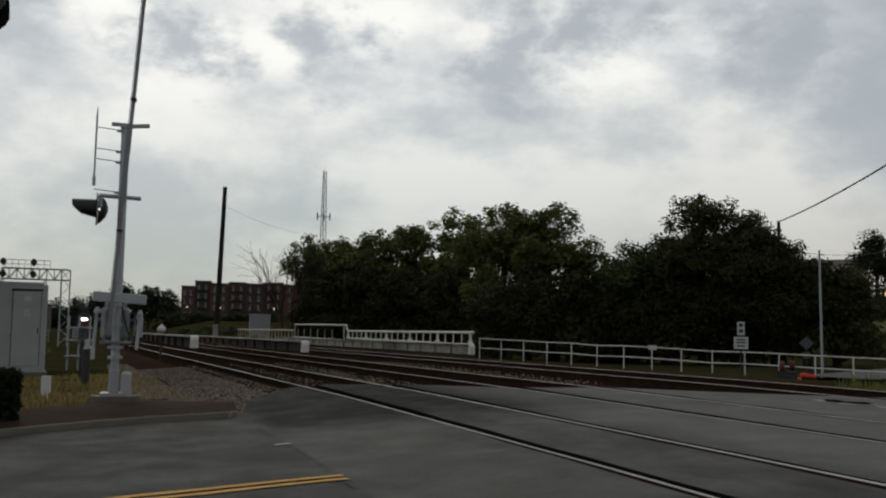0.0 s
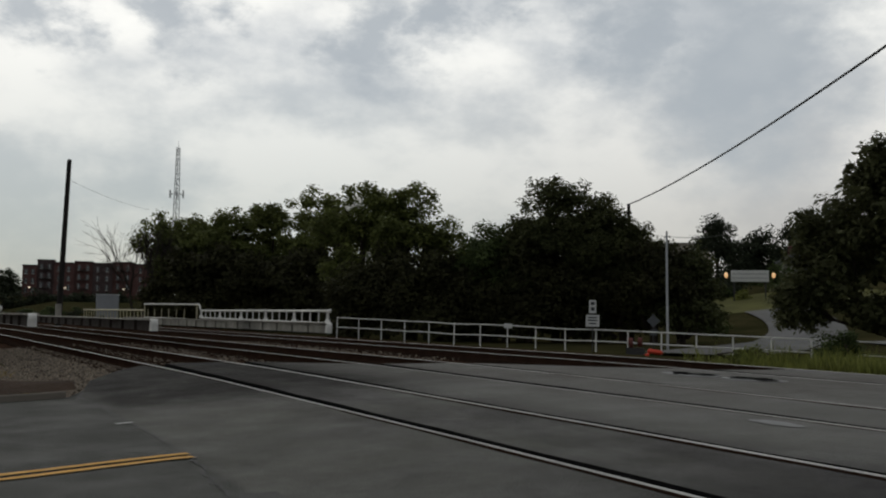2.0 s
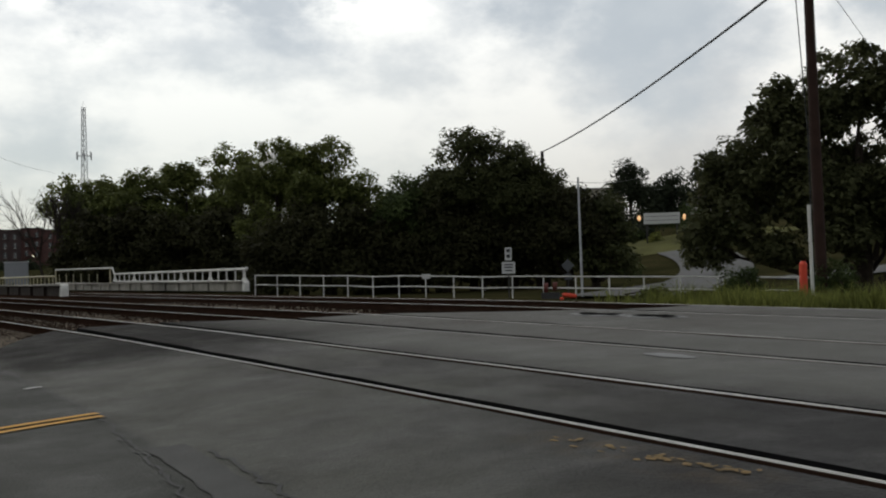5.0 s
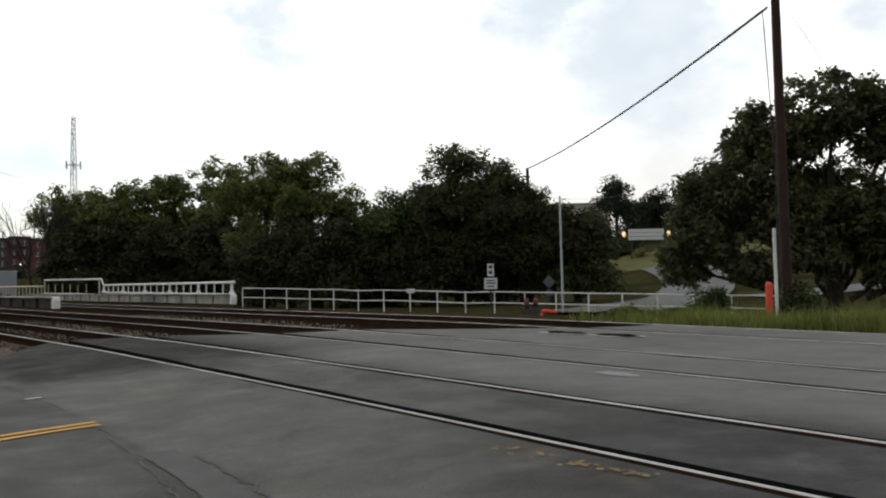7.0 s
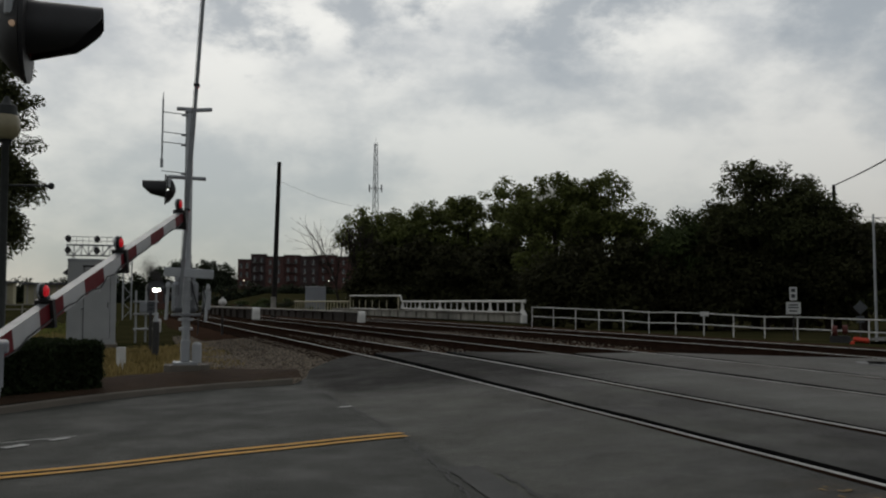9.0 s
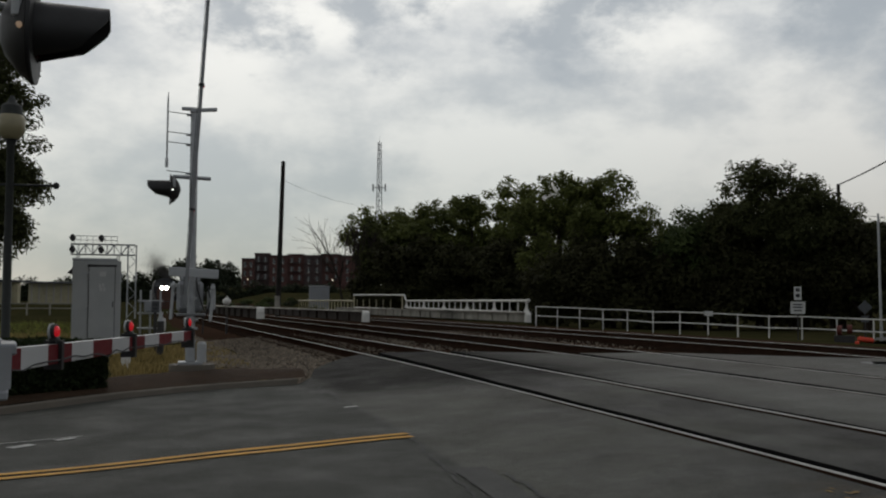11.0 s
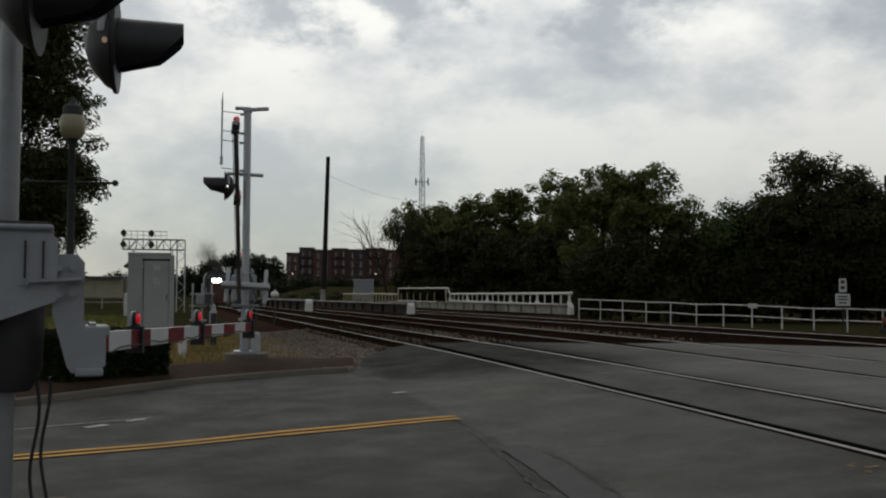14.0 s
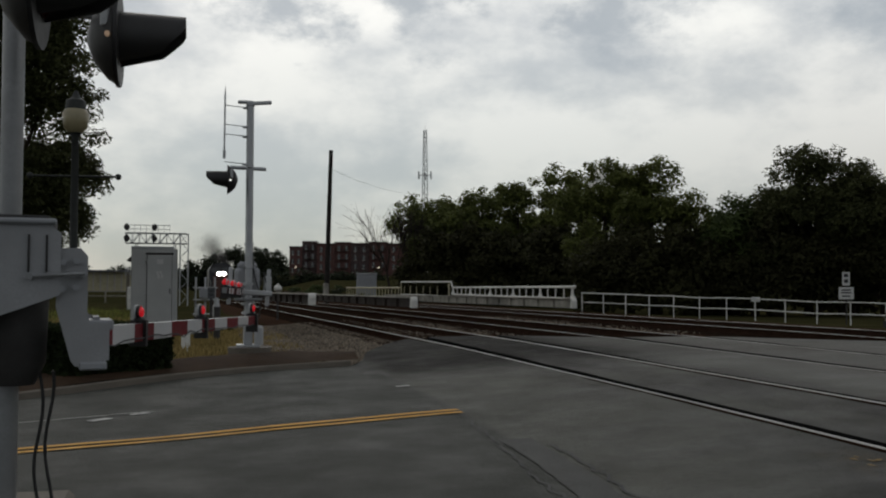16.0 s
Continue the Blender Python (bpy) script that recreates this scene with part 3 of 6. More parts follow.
    def blot(x, y, rx, ry, mat, label, name="patch", lift=0.0):
        s = Mesh()
        vs = [(x, y, pave_z(x, y) + 0.024)]
        for i in range(40):
            a = 2 * math.pi * i / 40
            r = 1 + 0.25 * noise.noise((math.cos(a) * 1.5 + x, math.sin(a) * 1.5, y))
            px, py = x + rx * r * math.cos(a), y + ry * r * math.sin(a)
            vs.append((px, py, pave_z(px, py) + 0.012 * noise.noise((px * 0.7, py * 0.7, 3)) + 0.008 + lift))
        vs[0] = (x, y, pave_z(x, y) + 0.012 * noise.noise((x * 0.7, y * 0.7, 3)) + 0.012 + lift)
        s.add(vs, [(0, i + 1, (i + 1) % 40 + 1) for i in range(40)])
        part(name, s, mat, road, label)

    blot(8.1, 7.1, 0.13, 0.36, DAMP, "damp pale patch")
    for k in range(46):
        t = rng.random()
        blot(4.50 + 0.08 * t + rng.normal(0, 0.05), 4.60 - 1.5 * t + rng.normal(0, 0.07), rng.uniform(0.006, 0.03), rng.uniform(0.008, 0.04), FADED_YELLOW, "flake of faded yellow paint")
    for x, y in ((12.25, 12.9), (12.32, 11.5)):
        blot(x, y, 0.34, 0.66, DAMP, "damp rim round a pothole")
        # Flat black blots paint the shaded depth of the hole.
        for k in range(5):
            blot(x + rng.uniform(-0.08, 0.10), y - 0.36 + 0.18 * k, 0.17, 0.13, GAP_SHADE, "broken hole as a flat shade-black blot", lift=0.016)
    return road


def make_curb():
    xs = [-30, -20] + list(np.linspace(-14, 2.2, 40))
    path = [(x, float(np.interp(x, EDGE_X, EDGE_Y)), pave_z(x, float(np.interp(x, EDGE_X, EDGE_Y)))) for x in xs]
    m = Mesh().sweep([(-0.07, -0.1), (-0.07, 0.07), (-0.04, 0.095), (0.05, 0.10), (0.07, 0.085), (0.09, -0.1)], path)
    structure("kerb", m, CONCRETE, "weathered concrete kerb along the road", "kerb")
    bed = Mesh()
    xs = np.linspace(-10, 2.4, 40)
    vs = []
    for x in xs:
        e = float(np.interp(x, EDGE_X, EDGE_Y))
        for k in range(6):
            y = e + 0.05 + k * 0.48 * min(1.0, (3.2 - x) / 2.0)
            vs.append((x, y, max(pave_z(x, e) + 0.1 + 0.10 * math.sin(k / 5 * math.pi * 0.8) + 0.03 * noise.noise((x * 3, y * 3, 1)), ground_z(x, y) + 0.01)))
    bed.add(vs, [(i * 6 + j, (i + 1) * 6 + j, (i + 1) * 6 + j + 1, i * 6 + j + 1) for i in range(39) for j in range(5)])
    structure("mulch_bed", bed, MULCH, "dark brown mulch bed behind the kerb", "flower bed", smooth=True)


def rail_path(x, y0, y1, step):
    out, y = [], y0
    while y < y1:
        out.append((x + drift(y), y, float(np.interp(x, CROWN_X, CROWN_Z)) + fall(min(y, 400))))
        y += step if y < 60 else step * 3
    return out


def make_tracks():
    tie = Mesh().box((0, 0, 0), (2.55, 0.22, 0.17), bevel=0.012).data("tie", TIE)
    for n, c in enumerate(TRACKS):
        root = new("railway_track")
        tagged(root, "railway track with polished rails on dark ties", "railway track", "railway tracks")
        for s in (-1, 1):
            x = c + s * 0.752
            path = rail_path(x, -60, 420, 2.0)
            web = Mesh().sweep([(-0.07, -0.17), (0.07, -0.17), (0.07, -0.155), (0.012, -0.14), (0.012, -0.04), (0.035, -0.03), (0.035, -0.006), (-0.035, -0.006), (-0.035, -0.03), (-0.012, -0.04), (-0.012, -0.14), (-0.07, -0.155)], path)
            part("rail", web, RAIL_SIDE, root, "rusted brown rail")
            top = Mesh().sweep([(-0.013, -0.006), (-0.010, 0.004), (0.010, 0.004), (0.013, -0.006)], path)
            part("rail_head", top, RAIL_DULL if n else RAIL_TOP, root, "polished running surface")
        y = float(np.interp(c, EDGE_X, EDGE_Y)) + 0.4
        while y < 110 and n < 2 or y < 70:
            ob = new("tie", tie)
            ob.parent = root
            lo, hi = np.interp(c - 0.752, CROWN_X, CROWN_Z), np.interp(c + 0.752, CROWN_X, CROWN_Z)
            ob.matrix_basis = pose(c + drift(y) + rng.uniform(-0.04, 0.04), y, (lo + hi) / 2 + fall(y) - 0.262, 0, -math.degrees(math.atan((hi - lo) / 1.5)), rng.uniform(-1, 1))
            y += 0.56
    bed = Mesh()
    ys = [12.0 + 1.0 * i for i in range(69)] + [82 + 4 * i for i in range(80)]
    us = np.concatenate([np.linspace(1.6, 16.8, 50), np.linspace(17.2, 23.0, 14)])
    vs = []
    for y in ys:
        for u in us:
            x = u + drift(y)
            z = float(np.interp(u, CROWN_X, CROWN_Z)) + fall(y) - 0.225 + 0.035 * noise.noise((x * 2.1, y * 2.1, 8))
            if u < 3.2 or y < float(np.interp(x, EDGE_X, EDGE_Y)) + 0.3:
                z = min(z, ground_z(x, y) - 0.05 if u > 3.2 else ground_z(x, y) + 0.02)
            if u > 17:
                z = ground_z(x, y) + (0.04 if y > 24 else -0.15)
            vs.append((x, y, z))
    n = len(us)
    bed.add(vs, [(i * n + j, i * n + j + 1, (i + 1) * n + j + 1, (i + 1) * n + j) for i in range(len(ys) - 1) for j in range(n - 1)])
    structure("track_bed", bed, BALLAST, "dirty brown ballast under the tracks", "ballast", smooth=True)


def make_stones():
    """Loose ballast stones beside the first track and between the tracks."""
    base = np.array([(1, 0, 0), (-1, 0, 0), (0, 1, 0), (0, -1, 0), (0, 0, 1), (0, 0, -1)], float)
    tri = np.array([(0, 2, 4), (2, 1, 4), (1, 3, 4), (3, 0, 4), (2, 0, 5), (1, 2, 5), (3, 1, 5), (0, 3, 5)])
    vs, fs, k = [], [], 0
    while k < 22000:
        if k < 20000:
            y = 17.2 + 22 * rng.random() ** 1.6
            x = rng.uniform(0.6, 4.6)
            if y < 19.5 and (x < 1.5 or x > 3.3) or y < 22 and x > 4.2:
                k += 1
                continue
        else:
            y, x = rng.uniform(22.3, 40), rng.choice([rng.uniform(7.0, 8.1), rng.uniform(11.0, 12.9), rng.uniform(5.2, 6.0)])
        s = rng.uniform(0.016, 0.042)
        p = base * rng.uniform(0.6, 1.2, (6, 1)) * s
        a = rng.uniform(0, 6.3)
        r = np.array([[math.cos(a), -math.sin(a), 0], [math.sin(a), math.cos(a), 0], [0, 0, 1]])
        z = ground_z(x, y) + 0.05
        vs.append(p @ r.T + (x, y, z))
        fs.append(tri + 6 * len(fs))
        k += 1
    ob = new("ballast_stones", array_mesh("ballast_stones", np.concatenate(vs), np.concatenate(fs), STONE))
    tagged(ob, "loose grey and brown ballast stones beside the track", "gravel", kind="stuff")


# ---- plants ----
def leaves(centres, radii, per, size, squash=0.8, aspect=2.2):
    """Leaf blades scattered through clumps: folded four-corner blades."""
    out_v, out_f, base = [], [], 0
    for c, r in zip(centres, radii):
        n = int(per * (r ** 1.6)) + 6
        d = rng.normal(size=(n, 3))
        d /= np.linalg.norm(d, axis=1, keepdims=True)
        p = np.asarray(c) + d * (r * rng.random((n, 1)) ** 0.45) * (1, 1, squash)
        up = d * 0.6 + (0, 0, 0.75) + rng.normal(size=(n, 3)) * 0.5
        up /= np.linalg.norm(up, axis=1, keepdims=True)
        a = rng.normal(size=(n, 3)) + d * 0.8 + (0, 0, -0.2)
        a -= up * np.sum(a * up, axis=1, keepdims=True)
        a /= np.linalg.norm(a, axis=1, keepdims=True) + 1e-9
        b = np.cross(up, a)
        s = size * rng.uniform(0.6, 1.3, (n, 1))
        w = s / aspect
        out_v.append(np.stack([p - a * s * 0.5, p + b * w * 0.5, p + a * s * 0.5, p - b * w * 0.5], 1).reshape(-1, 3))
        out_f.append(np.arange(4 * n).reshape(n, 4) + base)
        base += 4 * n
    return np.concatenate(out_v), np.concatenate(out_f)


def tree(name, x, y, z, top, blobs, mat, leaf, per, label, trunk=0.22, clump=0.9, squash=0.8, category="tree", stems=1, fill=1.0, aspect=2.2):
    """A tapered trunk with limbs that reach into crown masses; each mass is many clumps of leaf blades."""
    root = thing(name, Matrix.Translation((x, y, z)), label, category)
    wood = Mesh()
    cs, rs = [], []
    for bx, by, bz, br in blobs:
        n = max(4, int(9.0 * (br / clump) ** 1.9 * fill))
        tips = []
        for _ in range(n):
            d = rng.normal(size=3)
            d /= np.linalg.norm(d)
            q = np.array((bx, by, bz)) + d * br * rng.uniform(0.35, 1.0) * (1, 1, squash)
            cs.append(q)
            rs.append(clump * rng.uniform(0.5, 1.1))
            tips.append(q)
        fork = np.array((bx * 0.25, by * 0.25, max(0.4, (bz - br) * 0.62)))
        mid = np.array((bx * 0.8, by * 0.8, bz - br * 0.45))
        wood.tube([fork, (fork + mid) / 2 + rng.normal(size=3) * 0.12, mid], [trunk * 0.5, trunk * 0.36, trunk * 0.2], 6)
        for q in tips[: min(8, n)]:
            wood.tube([mid, (mid + q) / 2 + rng.normal(size=3) * 0.12, q], [trunk * 0.18, trunk * 0.11, trunk * 0.04], 5)
    for k in range(stems):
        a = 2 * math.pi * k / stems
        off = 0.0 if stems == 1 else 0.35
        wood.tube([(off * math.cos(a), off * math.sin(a), -0.3), (off * 1.3 * math.cos(a) + 0.05, off * 1.3 * math.sin(a), top * 0.22), (off * 2.2 * math.cos(a), off * 2.2 * math.sin(a) + 0.1, top * 0.45), (0, 0, top * 0.72)], [trunk * 1.25, trunk, trunk * 0.75, trunk * 0.25], 8)
    part("trunk", wood, BARK, root, "dark trunk and limbs", smooth=True)
    v, f = leaves(cs, rs, per, leaf, squash, aspect)
    crown = new("crown", array_mesh("crown", v, f, mat))
    crown.parent = root
    return root


def polar(az, d, z=0.0):
    """A place by degrees east of north and metres from the standpoint."""
    az -= float(np.interp(az, (15, 22, 37, 47), (0.9, 0.75, 0.2, 0.0)))
    return d * math.sin(radians(az)), d * math.cos(radians(az)), z


def belt_tree(az, d, top, half, mat, per=66, leaf=0.36, low=2.0, clump=0.75, label="", seed_blobs=5, fill=0.8):
    """A tree of the belt: a rounded top over lower side masses."""
    if az < 24 and 60 < d < 80:
        # the western end of the belt stands farther back
        k = 94 / 70
        d, top, half, low, clump, leaf = d * k, 1.5 + (top - 1.5) * k, half * k, low * k, clump * k, leaf * k
    x, y, _ = polar(az, d)
    g = ground_z(x, y)
    top += 0.35
    blobs = [(0, 0, top - g - half * 0.62, half * 0.75)]
    for k in range(seed_blobs):
        a = 2 * math.pi * (k + rng.uniform(-0.3, 0.3)) / seed_blobs
        blobs.append((half * 0.62 * math.cos(a), half * 0.62 * math.sin(a), max(low, top - g - half * rng.uniform(1.0, 1.9)), half * rng.uniform(0.42, 0.6)))
    return tree("tree", x, y, g, top - g, blobs, mat, leaf, per, label, trunk=0.16 + 0.03 * half, clump=clump, fill=fill)


def make_trees():
    sumac = "broad sumac-like tree with dark green layered leaves"
    for az, top, half in ((14.3, 8.2, 2.7), (16.9, 8.5, 2.5), (19.0, 9.3, 2.8), (21.5, 10.0, 2.8), (24.1, 10.6, 3.5), (25.6, 10.3, 2.4), (26.8, 10.6, 2.7), (28.9, 7.9, 2.3)):
        belt_tree(az, 70 + rng.uniform(-2, 2), top, half, LEAF_A, label=sumac, low=3.0, fill=0.75, per=110, leaf=0.31)
    belt_tree(12.6, 71, 8.1, 1.7, LEAF_A, per=26, label="small thin-leaved tree beside a bare one", low=3.5, fill=0.6)
    belt_tree(31.4, 65, 7.2, 2.3, SHRUB, label="lighter green rounded tree in the belt", low=1.5, fill=1.2, per=100, leaf=0.3, seed_blobs=8)
    for az, top, half in ((35.2, 10.7, 3.0), (37.5, 9.4, 2.7), (39.4, 7.8, 2.4), (33.2, 7.2, 2.2)):
        belt_tree(az, 65, top, half, LEAF_B, label="tall dark green tree with layered boughs", low=1.5, seed_blobs=8, per=110, leaf=0.28, fill=1.2)
    belt_tree(42.2, 64, 6.0, 2.9, LEAF_B, label="rounded dark tree beside the side road", low=0.8, seed_blobs=7)
    # Understory shrubs whose dark leaf colour imitates the shade under the belt.
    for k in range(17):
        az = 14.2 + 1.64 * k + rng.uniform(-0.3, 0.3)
        belt_tree(az, 67 - 0.2 * k + rng.uniform(-1, 1), 5.3 + rng.uniform(-0.5, 0.8) + 0.05 * max(0, k - 6), 2.6, LEAF_SHADE, per=80, leaf=0.34, low=0.5, clump=0.9, fill=1.1, label="dense understory shrub with shade-darkened leaves", seed_blobs=8)
    for az, d, top, half in ((44.0, 140, 15.4, 2.9), (46.4, 142, 13.6, 3.2), (48.8, 140, 16.0, 3.2), (45.3, 138, 12.0, 3.4), (47.6, 138, 12.0, 3.6), (50.5, 136, 13.5, 3.6), (52.5, 135, 13.0, 4.0), (55, 135, 14, 4.5), (42.6, 145, 11.5, 3.5)):
        belt_tree(az, d, top, half, LEAF_FAR, per=34, leaf=0.5, clump=1.3, low=1.0, fill=1.3, label="distant dark tree on the hill")
    for az, d, top, half, mat in ((44.5, 118, 6.6, 2.6, LEAF_FAR), (47.6, 122, 8.2, 2.6, SHRUB), (48.9, 110, 6.6, 2.4, SHRUB), (43.2, 80, 2.3, 1.9, SHRUB), (49.6, 112, 6.5, 2.6, LEAF_FAR)):
        belt_tree(az, d, top, half, mat, per=30, leaf=0.4, low=0.4, label="roadside shrub on the hill slope", clump=1.0)
    # the big magnolia
    x, y, _ = polar(56.9, 45)
    blobs = [(0, 0, 8.9, 2.4), (-2.4, 2.0, 7.8, 1.8), (2.4, -2.2, 8.9, 2.1), (-3.0, 2.4, 5.8, 2.3), (-4.2, 3.6, 5.0, 1.6), (-1.6, 1.2, 7.6, 1.9), (2.2, -2.0, 7.6, 2.4), (4.4, -4.0, 6.4, 2.6), (-4.2, 3.4, 3.4, 1.9), (-2.4, 0.4, 4.2, 2.0), (1.0, 1.6, 5.6, 2.4), (3.0, -3.0, 4.4, 2.4), (0.2, -1.8, 4.4, 2.2), (-4.6, 4.4, 2.2, 1.3), (5.6, -5.2, 4.6, 2.2), (-0.6, 0.6, 3.2, 1.7), (2.6, 0.4, 3.4, 1.8), (-2.4, -0.6, 2.5, 1.5), (1.2, -1.9, 2.4, 1.6), (3.6, -3.6, 2.6, 1.7), (-3.4, 2.0, 2.0, 1.2), (5.2, -5.6, 3.0, 1.5)]
    tree("magnolia_tree", x, y, ground_z(x, y), 8.6, blobs, LEAF_MAG, 0.30, 130, "large dark magnolia with glossy leaves and low boughs", trunk=0.30, clump=0.6, fill=1.15)
    # the tree behind the lamp post
    blobs = [(0, 0, 9.0, 2.6), (0.6, 0, 11.5, 1.9), (1.5, -0.6, 7.6, 1.7), (-1.6, 0, 8.2, 2.2), (1.7, 0.4, 5.4, 1.6), (0.2, -0.6, 4.6, 2.2), (-1.8, 0.6, 5.2, 2.3), (1.8, 0.0, 3.9, 1.2), (1.2, -0.4, 9.7, 1.6), (-1.0, 0, 3.4, 1.8), (0.9, 0, 2.8, 1.2)]
    tree("street_tree", -6.45, 29.6, ground_z(-6.45, 29.6), 11.5, blobs, LEAF_B, 0.17, 440, "tall dark street tree behind the lamp post", trunk=0.2, clump=0.5, fill=1.15, aspect=2.8)
    # distant wood behind the locomotive
    for az, d, top, half in ((1.0, 300, 11.0, 5.0), (2.4, 305, 13.2, 5.6), (3.7, 310, 13.6, 5.6), (4.7, 400, 15.5, 6.5), (-1.2, 310, 8.0, 5.0), (-4.0, 330, 7.6, 5.0), (-8, 330, 8, 5.5), (-2.6, 320, 7.4, 5.0), (0.0, 300, 8.6, 4.5), (-6, 325, 7.6, 5.0), (-10, 320, 8, 5.5)):
        belt_tree(az, d, top, half, LEAF_FAR, per=9, leaf=1.0, clump=1.7, low=1.5, fill=1.3, seed_blobs=7, label="far dark trees beyond the railway")
    for k in range(9):
        belt_tree(4.6 + 0.75 * k, 262, 4.9 + 0.3 * (k % 3), 2.6, LEAF_FAR, per=12, leaf=0.8, clump=1.4, low=0.5, label="dark hedge shrub below the apartments")
    for k in range(26):
        x, y = rng.uniform(62, 96), rng.uniform(62, 96)
        r = math.hypot(x, y)
        if not 44.2 < math.degrees(math.atan2(x, y)) < 50.5:
            continue
        g = ground_z(x, y)
        s = rng.uniform(0.7, 1.4)
        tree("slope_shrub", x, y, g, s * 1.4, [(0, 0, s * 0.6, s * 0.8), (s * 0.7, 0.2, s * 0.5, s * 0.6), (-s * 0.7, 0, s * 0.45, s * 0.6)], WEED if k % 2 else SHRUB, 0.3, 60, "low yellow-green shrub on the slope", trunk=0.05, clump=0.5, category="bush", stems=3)
    for k in range(14):
        x, y, s = rng.uniform(8, 26), rng.uniform(110, 210), rng.uniform(0.5, 1.1)
        tree("verge_shrub", x, y, ground_z(x, y), s * 1.4, [(0, 0, s * 0.6, s * 0.8), (s * 0.8, 0.2, s * 0.5, s * 0.6), (-s * 0.8, 0, s * 0.45, s * 0.6)], SHRUB if k % 3 else LEAF_FAR, 0.3, 50, "low rough shrub on the grassy verge", trunk=0.05, clump=0.5, category="bush", stems=3)
    # the bare tree
    x, y, _ = polar(11.9, 92)
    g = ground_z(x, y)
    root = thing("bare_tree", Matrix.Translation((x, y, g)), "bare grey tree with fine upright twigs", "tree")
    wood = Mesh()

    def grow(p, d, length, r, level):
        q = p + d * length
        wood.tube([p, (p + q) / 2 + Vector(rng.normal(size=3)) * length * 0.04, q], [r, r * 0.85, r * 0.65], 5, caps=level == 0)
        if level < 4:
            for _ in range(3 if level < 3 else 2):
                e = (d + Vector(rng.normal(size=3)) * 0.36 + Vector((0, 0, 0.12))).normalized()
                grow(q - d * length * rng.uniform(0, 0.3), e, length * rng.uniform(0.62, 0.86), r * 0.6, level + 1)

    for k in range(8):
        grow(Vector((rng.uniform(-0.9, 1.2), 0, 0.5)), Vector((rng.uniform(-0.42, 0.3), rng.uniform(-0.2, 0.2), 1)).normalized(), 3.3, 0.085, 0)
    part("trunk", wood, BARE, root)


def make_weeds():
    """Tall weeds along the far side of the crossing, and dry grass by the cabin."""
    def blades(n, place, h, mat, name, label):
        vs, fs = [], []
        for i in range(n):
            x, y = place()
            z = ground_z(x, y)
            a, t = rng.uniform(0, 6.3), rng.normal(0, 0.32, 2)
            hh, w = h * rng.uniform(0.35, 1.15) * (0.35 + 1.3 * max(0.0, 0.35 + noise.noise((x * 0.8, y * 0.8, 2)) + 0.5 * noise.noise((x * 2.9, y * 2.9, 7)))), rng.uniform(0.005, 0.014)
            dx, dy = math.cos(a) * w, math.sin(a) * w
            mx, my = x + t[0] * hh * 0.4, y + t[1] * hh * 0.4
            vs += [(x - dx, y - dy, z - 0.03), (x + dx, y + dy, z - 0.03), (mx + dx, my + dy, z + hh * 0.6), (mx - dx, my - dy, z + hh * 0.6), (x + t[0] * hh * 1.2, y + t[1] * hh * 1.2, z + hh), (mx, my, z + hh * 0.6)]
            b = 6 * i
            fs += [(b, b + 1, b + 2, b + 3), (b + 3, b + 2, b + 4, b + 5)]
        tagged(new(name, array_mesh(name, vs, fs, mat)), label, "grass", kind="stuff")

    blades(24000, lambda: (rng.uniform(16.3, 20.5), 16.2 - 14.6 * rng.random() ** 0.9), 0.48, WEED, "tall_weeds", "tall yellow-green weeds beside the far track")
    blades(5000, lambda: (rng.uniform(19, 27), rng.uniform(6, 21)), 0.45, WEED, "rough_grass", "rough green grass round the utility pole")
    blades(15000, lambda: (rng.uniform(-3.4, 1.8), rng.uniform(16.6, 31)), 0.14, GRASS, "dry_grass", "short dry grass between gravel and cabin")
    blades(5000, lambda: (rng.uniform(-7, -2.2), rng.uniform(21, 44)), 0.3, GRASS, "verge_hay", "dry yellow-green verge grass by the cabin")
    blades(9000, lambda: (rng.uniform(-14, -2.5), rng.uniform(20, 70)), 0.32, WEED, "verge_grass", "green verge grass beyond the hedge")
    for x, y, s in ((17.3, 16.4, 0.42), (23.4, 19.0, 1.0), (24.9, 17.0, 1.1)):
        tree("roadside_bush", x, y, ground_z(x, y), s * 1.3, [(0, 0, s * 0.7, s * 0.6), (s * 0.4, 0.1, s * 0.5, s * 0.42), (-s * 0.4, 0.2, s * 0.5, s * 0.4)], SHRUB if x > 18 else LEAF_A, 0.12, 420, "rough green bush in the weeds", trunk=0.03, clump=0.28, category="bush", stems=3)


